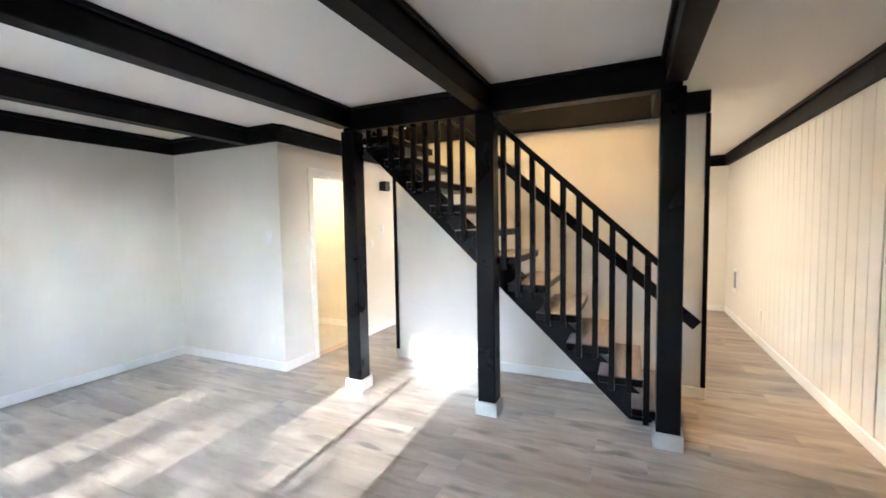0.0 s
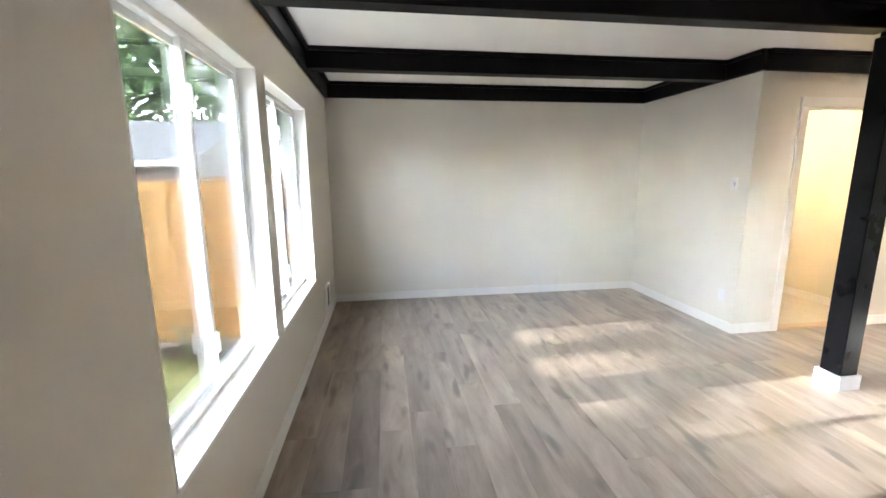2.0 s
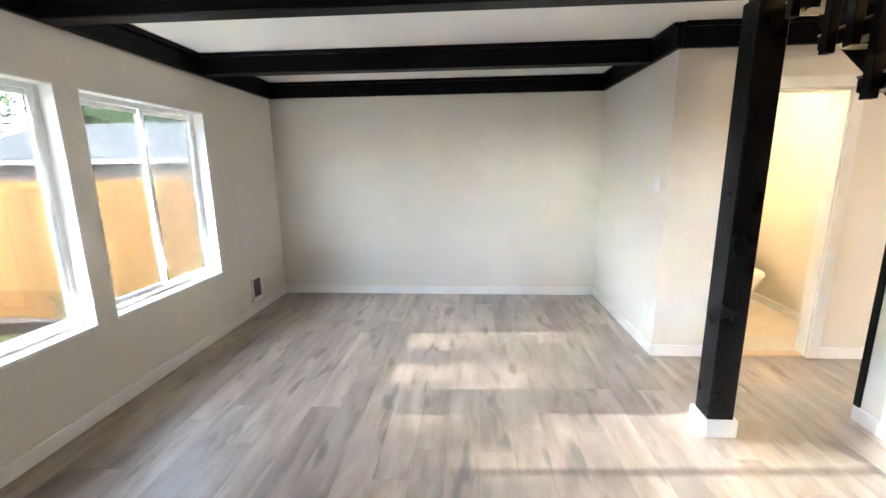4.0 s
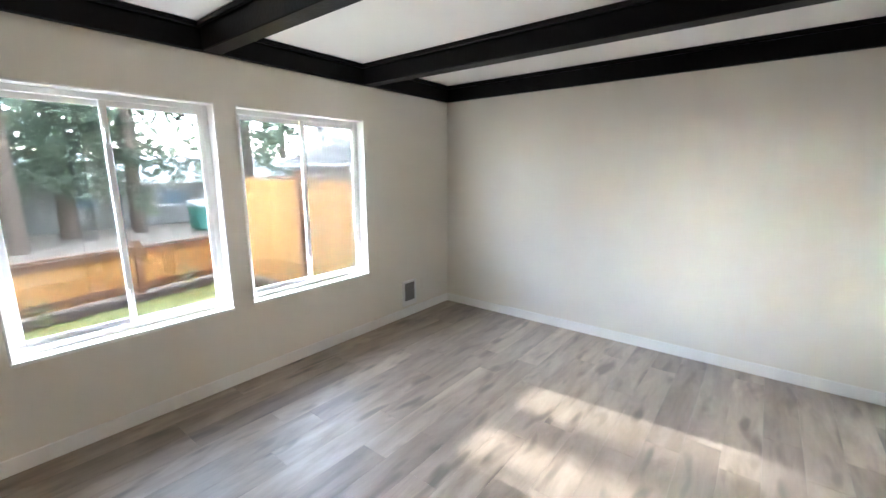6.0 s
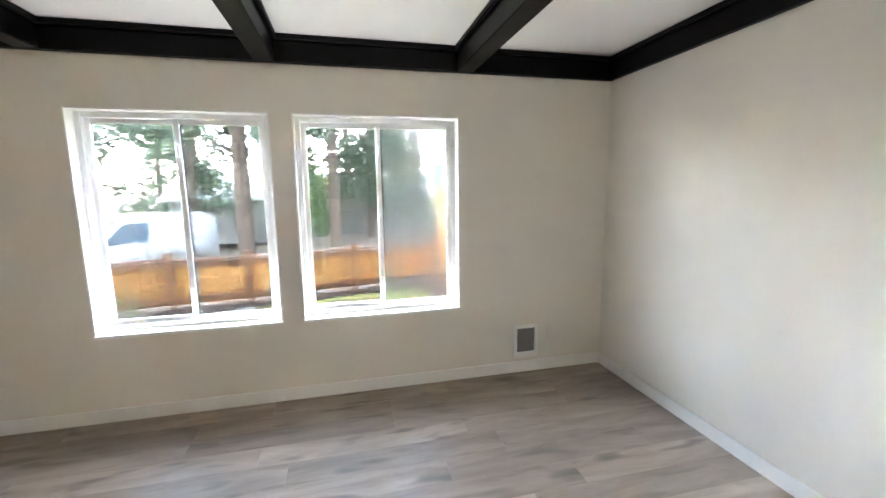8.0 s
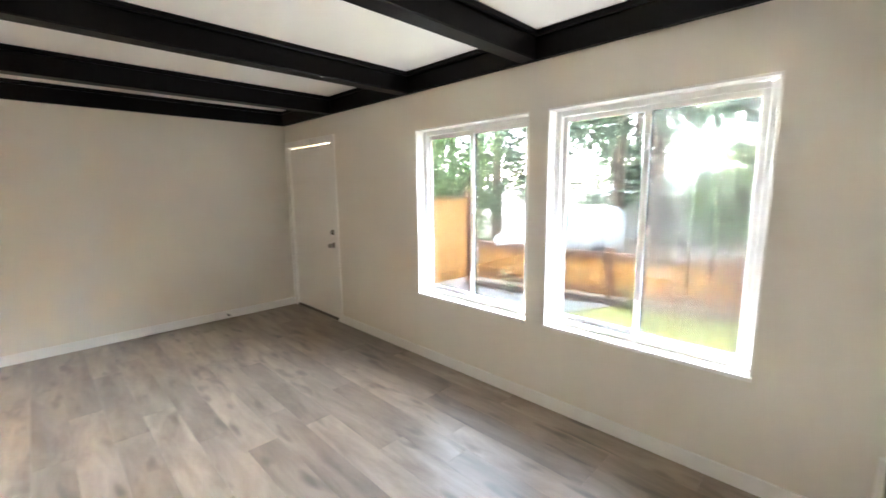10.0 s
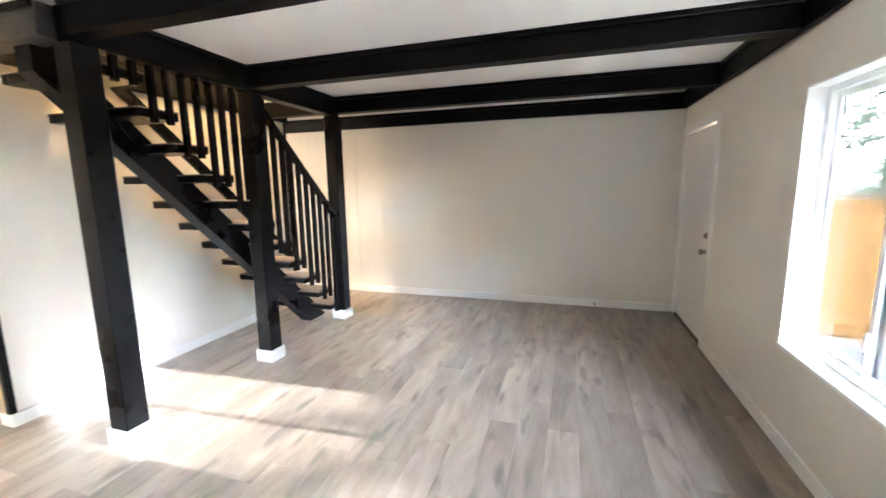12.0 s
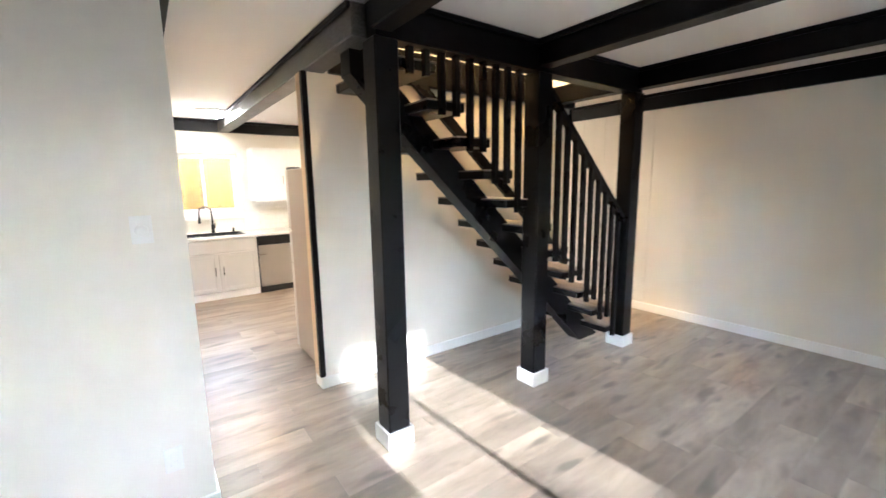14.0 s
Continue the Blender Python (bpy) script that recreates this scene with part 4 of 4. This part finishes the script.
for i in range(14000):
    x, y = 0.75 + rng.random() * 5.2, -0.25 - rng.random() * 3.9
    if y < -4.35 + 0.2 * (x - 0.35) + 0.1 or (x > 4.3 and y > -3.6):
        continue
    a, h, lean = rng.random() * 6.28, 0.025 + rng.random() * 0.035, (rng.random(2) - 0.5) * 0.035
    n = len(gv)
    gv += [(x - 0.004 * math.cos(a), y - 0.004 * math.sin(a), GZ), (x + 0.004 * math.cos(a), y + 0.004 * math.sin(a), GZ), (x + lean[0], y + lean[1], GZ + h)]
    gf.append((n, n + 1, n + 2))
tagged(sheet("grass", gv, gf, M_BLADE), "short green grass blades", "grass", kind="stuff")


def fence_run(a, b, height, label, post_at_end=True, tall=False):
    """A cedar fence from a to b: posts with caps, rails, a cap board and upright boards."""
    a, b = Vector((*a, GZ)), Vector((*b, GZ))
    way = b - a
    n = way.length
    ang = math.atan2(way.y, way.x)
    ob = thing("fence", label, "fence", "cedar fences")
    spans = max(1, round(n / 2.3))
    me = bpy.data.meshes.new("board")
    bw = 0.14
    cnt = int((n - 0.02) / bw)
    bw = (n - 0.02) / cnt
    bm = block(-0.004, bw + 0.004, -0.009, 0.009, 0.06, height - 0.05, 0.003)
    bm.to_mesh(me)
    bm.free()
    me.materials.append(M_CEDAR)
    for i in range(cnt):
        child("board", me, ob, (0.01 + i * bw, 0.0 if i % 2 else 0.006, 0))
    part("cap_board", block(0, n, -0.055, 0.055, height - 0.03, height, 0.004), M_CEDARDK, ob)
    for z in (0.10, height - 0.14):
        part("rail", block(0, n, 0.012, 0.04, z, z + 0.085, 0.003), M_CEDARDK if not tall else M_CEDAR, ob)
    for i in range(spans + (1 if post_at_end else 0)):
        x = n * i / spans
        p = part("fence_post", block(x - 0.05, x + 0.05, -0.05, 0.06, -0.06, height + 0.06, 0.005), M_CEDARDK, ob)
        part("post_cap", block(x - 0.065, x + 0.065, -0.065, 0.075, height + 0.06, height + 0.09, 0.012), M_CEDARDK, p)
    ob.matrix_basis = Matrix.Translation(a) @ pose(0, 0, 0, 0, 0, math.degrees(ang))
    return ob


LOW, TALL = 0.76, 1.78
for i in range(4):
    fence_run(FENCE[i], FENCE[i + 1], LOW + (0.02 if i == 3 else 0), "low orange cedar board fence with darker posts", i == 3)
fence_run((0.35, -0.25), (0.35, -4.70), TALL, "tall orange cedar board fence beside the lawn", False, True)
fence_run((6.27, -3.62), (6.55, -0.25), TALL - 0.12, "tall orange cedar board fence by the front path", True, True)
# extra height above the window view blocks sky glare on the kitchen floor
fence_run((6.5, 9.75), (-0.5, 9.75), TALL + 0.75, "tall orange cedar board fence behind the kitchen", True, True)

# roof overhang over the windows
eave = thing("roof_overhang", "dark wooden roof overhang with exposed rafters", "eave")
part("soffit", block(-0.6, 6.8, -0.75, -WALL, CEIL + 0.02, CEIL + 0.06), M_SOFFIT, eave)
part("fascia", block(-0.6, 6.8, -0.79, -0.75, CEIL - 0.06, CEIL + 0.16, 0.004), M_SOFFIT, eave)
for i in range(8):
    part("rafter", block(-0.35 + i * 0.92, -0.26 + i * 0.92, -0.75, -WALL, CEIL - 0.09, CEIL + 0.02, 0.004), M_SOFFIT, eave)
settle(eave, 3, -0.4, CEIL)
pipe = thing("downpipe", "white metal downpipe bending from the eave back to the wall", "downpipe")
run = [Vector(p) for p in ((1.0, -0.86, 2.42), (1.0, -0.86, 2.27), (0.99, -0.82, 2.20), (0.97, -0.30, 1.93), (0.97, -0.215, 1.86))]
bm = bmesh.new()
for a, b in zip(run[:-1], run[1:]):
    rod(bm, a, b, 0.038, None, 14)
part("elbow", bm, M_TRIM, pipe, "", True)
bm = bmesh.new()
rod(bm, run[-1], (0.97, -0.215, GZ), 0.038, None, 14)
part("drop", bm, M_TRIM, pipe, "", True)
for z in (0.4, 1.5):
    part("strap", block(0.92, 1.02, -0.258, -WALL, z, z + 0.03, 0.002), M_TRIM, pipe)
settle(pipe, 0.97, -0.215, GZ)
roof = thing("house_roof", "grey shingle roof over the house", "roof")
part("deck", prism([(-0.9, CEIL + 0.30), (-0.9, CEIL + 0.18), (3.6, 5.1), (9.6, CEIL + 0.18), (9.6, CEIL + 0.30), (3.6, 5.3)], 0, -0.7, 6.9), M_ROOFGREY, roof)
settle(roof, 3, 4, CEIL + 0.2)


# plants
def sprig(x, y, h, n, seed, label, kind="plant"):
    r = np.random.default_rng(seed)
    ob = thing("garden_plant", label, "plant", "garden plants", at=(x, y, GZ))
    bm = bmesh.new()
    tips = []
    for i in range(6):
        a, l = r.random() * 6.28, h * (0.6 + 0.4 * r.random())
        tip = Vector((math.cos(a) * l * 0.28, math.sin(a) * l * 0.28, l))
        rod(bm, (0, 0, 0), tip, 0.006, 0.003, 5)
        tips.append(tip)
    part("stems", bm, M_PALELEAF, ob)
    lv, lf = [], []
    for i in range(n):
        p = tips[i % 6] * (0.3 + 0.75 * r.random()) + Vector((r.normal() * 0.03, r.normal() * 0.03, r.normal() * 0.02))
        u = Vector((r.normal(), r.normal(), r.normal() * 0.5)).normalized() * 0.035
        v = u.cross(Vector((r.normal(), r.normal(), r.normal()))).normalized() * 0.016
        k = len(lv)
        lv += [p - u, p + v, p + u, p - v]
        lf.append((k, k + 1, k + 2, k + 3))
    c = sheet("leaves", [tuple(p) for p in lv], lf, M_PALELEAF)
    c.parent = ob
    return ob


for i, (x, y, h) in enumerate(((3.15, -3.6, 0.42), (1.45, -3.95, 0.5), (4.95, -3.2, 0.5), (0.75, -2.2, 0.55), (0.8, -1.3, 0.4))):
    sprig(x, y, h, 90, 20 + i, "young pale-leaved garden plant in the bark bed")


# trees
def quads(centres, size, r, flat=0.6):
    """Small leaf-clump quads about the centres."""
    n = len(centres)
    u = r.normal(size=(n, 3)) * (1, 1, flat)
    u /= np.linalg.norm(u, axis=1)[:, None]
    w = np.cross(u, r.normal(size=(n, 3)))
    w /= np.linalg.norm(w, axis=1)[:, None]
    s = (size * (0.5 + r.random(n)))[:, None]
    v = np.stack((centres - u * s, centres + w * s * 0.5, centres + u * s, centres - w * s * 0.5), 1).reshape(-1, 3)
    return v.tolist(), [(4 * i, 4 * i + 1, 4 * i + 2, 4 * i + 3) for i in range(n)]


def conifer(x, y, h, spread, tiers, seed, count=2600, trunk=0.26, limbs_n=46, label="tall conifer with a straight bare trunk and drooping branches"):
    """A conifer: tapered trunk, limbs, and drooping sprays of needles in the given height bands (from, to and, where it differs, a factor on the reach)."""
    r = np.random.default_rng(seed)
    z = land_z(y, x) - 0.03
    ob = thing("conifer_tree", label, "tree", "conifers", at=(x, y, z))
    bm = bmesh.new()
    rod(bm, (0, 0, -0.1), (0, 0, h * 0.5), trunk, trunk * 0.62, 14)
    rod(bm, (0, 0, h * 0.5), (0, 0, h), trunk * 0.62, 0.03, 12)
    limbs, cen = [], []
    total = sum(band[1] - band[0] for band in tiers)
    for a, b, *width in tiers:
        nl = max(5, int(limbs_n * (b - a) / total))
        for i in range(nl):
            zz = a + (b - a) * (i + r.random()) / nl
            ang = r.random() * 6.28
            reach = (width[0] if width else 1.0) * spread * (1.05 - 0.75 * (zz / h)) * (0.65 + 0.5 * r.random())
            droop = -0.25 - 0.25 * r.random()
            tip = np.array((math.cos(ang) * reach, math.sin(ang) * reach, zz + droop * reach))
            rod(bm, (0, 0, zz), tuple(tip), 0.045, 0.012, 5)
            k = max(8, int(count / limbs_n))
            f = np.sqrt(r.random(k))[:, None]
            base = np.array((0, 0, zz)) * (1 - f) + tip * f
            off = r.normal(size=(k, 3)) * (0.22, 0.22, 0.16)
            off[:, 2] -= np.abs(r.normal(size=k)) * 0.22
            cen.append(base + off)
    part("trunk", bm, M_BARK, ob, "grey-brown bark trunk and limbs")
    v, f = quads(np.concatenate(cen), 0.17, r)
    c = sheet("crown", v, f, M_NEEDLE)
    c.parent = ob
    return ob


def broadleaf(x, y, h, spread, seed, count=2600, size=0.11, material=M_LEAF, label="leafy green garden tree", name="leafy_tree", low=0.25):
    r = np.random.default_rng(seed)
    z = land_z(y, x) - 0.03
    ob = thing(name, label, "tree", at=(x, y, z))
    bm = bmesh.new()
    rod(bm, (0, 0, -0.1), (0.05, 0, h * 0.45), 0.03 * h, 0.018 * h, 10)
    cen = []
    for i in range(16):
        a, e = r.random() * 6.28, low + (0.95 - low) * r.random()
        reach = spread * (0.35 + 0.65 * r.random()) * math.sqrt(max(0.15, 1 - abs(e - 0.55) * 1.3))
        tip = np.array((math.cos(a) * reach, math.sin(a) * reach, h * e))
        rod(bm, (0.03, 0, h * min(0.42, e * 0.7)), tuple(tip), 0.012 * h, 0.004 * h, 5)
        cen.append(tip + r.normal(size=(count // 16, 3)) * (spread * 0.24, spread * 0.24, h * 0.085))
    part("trunk", bm, M_BARK, ob)
    v, f = quads(np.concatenate(cen), size, r, 0.9)
    c = sheet("crown", v, f, material)
    c.parent = ob
    return ob


# high crown bands, out of view, are set to dapple sun through the windows
conifer(2.44, -12.5, 15, 1.15, ((6.9, 14.5),), 1, 5200, 0.22, 110)
# the wide 5.1-5.9 band is added to shade window_2's near sun patch
conifer(5.05, -10.5, 16, 3.2, ((5.1, 5.9, 1.3), (8.4, 15.5)), 21, 12000, 0.25, 150)
conifer(0.82, -15.9, 17, 2.4, ((2.4, 5.4), (8.8, 16)), 2, 9000, 0.28, 120)
# added sun blocker: its crown height trims the light reaching the windows
conifer(1.85, -22.0, 19, 2.1, ((10.7, 17.5),), 9, 12000, 0.24, 170)
conifer(-1.1, -15.6, 16, 2.6, ((2.2, 5.6), (7.2, 15)), 3, 3000, 0.24)
conifer(-6.2, -17.0, 16, 2.8, ((2.6, 15),), 4, 3200, 0.25)
conifer(8.0, -15.2, 17, 2.8, ((2.4, 16),), 5, 3400, 0.26)
conifer(14.3, -15.0, 17, 3.0, ((2.4, 16),), 6, 3400, 0.28)
base = conifer(20.2, -20.6, 17, 3.2, ((2.2, 16),), 7, 3600, 0.28, label="far conifer with drooping dark green branches")
for i, (x, y, s) in enumerate(((16.0, -23.8, 1.0), (11.0, -25.5, 1.05), (26, -24, 1.1), (31, -16, 1.0), (-9.5, -24, 0.95), (-14, -27, 1.1), (24, -33, 1.1), (17, -36, 1.0), (9.5, -38, 0.75),
                               (-7, -36, 0.8), (38, -26, 1.1), (-20, -30, 1.1))):
    t = copy_thing(base, pose(x, y, land_z(y, x) - 0.03, 0, 0, 57 * i))
    t.scale = (s, s, s)
broadleaf(3.55, -13.6, 3.7, 1.45, 11, 4600, 0.085)
leafy = broadleaf(-12.0, -9.5, 8.5, 3.2, 12, 5200, 0.20, M_LEAF, "dense green broadleaf tree behind the neighbouring roof", "leafy_tree", 0.1)
for i, (x, y, s) in enumerate(((-12.5, -4.5, 1.0), (-14.0, -15.0, 1.1), (-12.0, 0.5, 0.95), (-13.5, 5.5, 1.05), (13.0, -10.5, 0.55))):
    t = copy_thing(leafy, pose(x, y, land_z(y, x) - 0.03, 0, 0, 80 + 70 * i))
    t.scale = (s, s, s)


# buildings
def far_building(name, label, x0, x1, y0, y1, z0, eave_z, ridge_z, along_x, wall_m, roof_m, windows):
    """A low house: walls, a pitched roof, and windows on its sides (wall, place, sill, width, height)."""
    ob = thing(name, label, "building")
    part("wall", block(x0, x1, y0, y1, z0, eave_z), wall_m, ob)
    o = 0.35
    if along_x:
        m = (y0 + y1) / 2
        part("roof", prism([(y0 - o, eave_z - 0.05), (m, ridge_z), (y1 + o, eave_z - 0.05), (y1 + o, eave_z + 0.10), (m, ridge_z + 0.16), (y0 - o, eave_z + 0.10)], 0, x0 - o, x1 + o), roof_m, ob)
        part("gable", prism([(y0, eave_z), (y1, eave_z), (m, ridge_z)], 0, x0, x1), wall_m, ob)
        part("gutter", block(x0 - o, x1 + o, y1 + o, y1 + o + 0.08, eave_z - 0.05, eave_z + 0.05), M_TRIM, ob)
    else:
        m = (x0 + x1) / 2
        part("roof", prism([(x0 - o, eave_z - 0.05), (m, ridge_z), (x1 + o, eave_z - 0.05), (x1 + o, eave_z + 0.10), (m, ridge_z + 0.16), (x0 - o, eave_z + 0.10)], 1, y0 - o, y1 + o), roof_m, ob)
        part("gable", prism([(x0, eave_z), (x1, eave_z), (m, ridge_z)], 1, y0, y1), wall_m, ob)
        part("gutter", block(x1 + o, x1 + o + 0.08, y0 - o, y1 + o, eave_z - 0.05, eave_z + 0.05), M_TRIM, ob)
    for side, at, sill, w, h in windows:
        if side == "n":
            fr, gl = (at - w / 2, at + w / 2, y1, y1 + 0.05, sill, sill + h), (at - w / 2 + 0.06, at + w / 2 - 0.06, y1 + 0.03, y1 + 0.055, sill + 0.06, sill + h - 0.06)
        else:
            fr, gl = (x1, x1 + 0.05, at - w / 2, at + w / 2, sill, sill + h), (x1 + 0.03, x1 + 0.055, at - w / 2 + 0.06, at + w / 2 - 0.06, sill + 0.06, sill + h - 0.06)
        wn = part("window", block(*fr), M_TRIM, ob)
        part("pane", block(*gl), M_VANGLASS, wn)
    return settle(ob, (x0 + x1) / 2, (y0 + y1) / 2, z0)


far_building("long_building", "long low grey building with a pale roof", -12.0, 10.0, -26.0, -18.6, -1.1, 1.05, 2.2, True, M_SIDING, M_ROOFPALE,
             [("n", -3.4, 0.0, 1.3, 0.75), ("n", 0.0, 0.0, 1.3, 0.75), ("n", 3.0, 0.0, 1.3, 0.75), ("n", -8, 0.0, 1.3, 0.75)])
far_building("neighbour_house", "neighbouring house with a grey shingle roof", -10.5, -4.6, -10.5, -3.5, GZ, 1.74, 2.8, False, M_SIDING, M_ROOFGREY, [("e", -5.2, 0.4, 1.4, 1.0), ("e", -8.4, 0.4, 1.4, 1.0)])

# dumpster
dz = land_z(-13.8)
bin_ = thing("dumpster", "green metal dumpster with grey lids on bare ground", "dumpster", at=(-2.85, -13.8, dz))
part("body", prism([(-0.95, 0.08), (0.95, 0.08), (1.0, 1.0), (-1.0, 1.0)], 1, -0.6, 0.6), M_GREENBIN, bin_)
part("rim", block(-1.04, 1.04, -0.64, 0.64, 0.97, 1.03, 0.01), M_GREENBIN, bin_)
for s in (-1, 1):
    part("lid", prism([(-0.66, 1.03), (0.62, 1.03), (0.6, 1.10), (-0.64, 1.26)], 0, s * 0.52 - 0.49, s * 0.52 + 0.49), M_BINLID, bin_, "grey plastic lid")
    part("side_pocket", block(s * 1.0 - 0.06, s * 1.0 + 0.06, -0.5, 0.5, 0.5, 0.68, 0.01), M_GREENBIN, bin_)
for sx in (-0.75, 0.75):
    for sy in (-0.45, 0.45):
        bm = bmesh.new()
        rod(bm, (sx - 0.03, sy, 0.07), (sx + 0.03, sy, 0.07), 0.07, None, 14)
        part("wheel", bm, M_RUBBER, bin_)
part("notice", block(-0.25, 0.15, 0.60, 0.615, 0.45, 0.75), M_PLATE, bin_, "pale notice sheet")
bin_.scale = (0.52, 0.75, 0.88)

# parked white van
vz = land_z(-10.3, 7.35)
van = thing("parked_van", "parked white van seen over the low fence", "van", at=(7.55, -10.6, vz))
van.scale = (1.12, 1.12, 1.06)
van.rotation_euler = (0, 0, radians(28))
prof = [(-1.3, 0.35), (2.1, 0.35), (2.35, 0.5), (2.35, 0.86), (2.1, 0.98), (1.35, 1.08), (0.75, 1.72), (0.45, 1.80), (-1.1, 1.80), (-1.3, 1.6)]
bm = prism(prof, 1, -0.88, 0.88)
bmesh.ops.bevel(bm, geom=[e for e in bm.edges], offset=0.05, segments=2, affect="EDGES")
part("body", bm, M_VANPAINT, van, "", True)
part("windscreen", prism([(1.30, 1.125), (0.78, 1.69), (0.80, 1.71), (1.33, 1.14)], 1, -0.74, 0.74), M_VANGLASS, van)
for s in (-1, 1):
    part("side_window", prism([(0.2, 1.12), (1.12, 1.12), (0.66, 1.62), (0.2, 1.62)], 1, s * 0.885 - 0.008, s * 0.885 + 0.008), M_VANGLASS, van)
    part("headlight", block(2.28, 2.36, s * 0.66 - 0.14, s * 0.66 + 0.14, 0.68, 0.82, 0.02), M_BINLID, van)
    part("mirror", block(0.98, 1.12, s * 0.98 - 0.09, s * 0.98 + 0.09, 1.08, 1.26, 0.02), M_DARKMETAL, van)
    for x in (-0.75, 1.45):
        bm = bmesh.new()
        rod(bm, (x, s * 0.70, 0.33), (x, s * 0.90, 0.33), 0.33, None, 24)
        w = part("wheel", bm, M_RUBBER, van)
        bm = bmesh.new()
        rod(bm, (x, s * 0.895, 0.33), (x, s * 0.91, 0.33), 0.2, None, 20)
        part("rim", bm, M_STEEL, w)

# ---- floor boards, each a piece of its own ----
floor = setting("floor", block(-0.0, EAST, 0.0, NORTH, -0.10, -0.006), M_SUBFLOOR, "grey-brown vinyl plank floor running along the room", "floor")
PW, PL = 0.182, 1.22
plank_me = {}
rr = random.Random(5)
y = 0.0
while y < NORTH - 0.01:
    w = min(PW, NORTH - y)
    x = -rr.choice((0.0, 0.3, 0.62, 0.85, 1.05))
    while x < EAST - 0.01:
        a, b = max(x, 0.0), min(x + PL, EAST)
        if y > CLOSET_Y + 0.1 and b < CLOSET_X - 0.1:
            x += PL
            continue
        if b - a > 0.03:
            key = (round(b - a, 3), round(w, 3))
            if key not in plank_me:
                bm = block(0.0002, b - a - 0.0002, 0.0002, w - 0.0002, -0.006, 0.0, 0.0006)
                plank_me[key] = bpy.data.meshes.new("plank")
                bm.to_mesh(plank_me[key])
                bm.free()
                plank_me[key].materials.append(M_PLANK)
            child("plank", plank_me[key], floor, (a, y, 0))
        x += PL
    y += PW
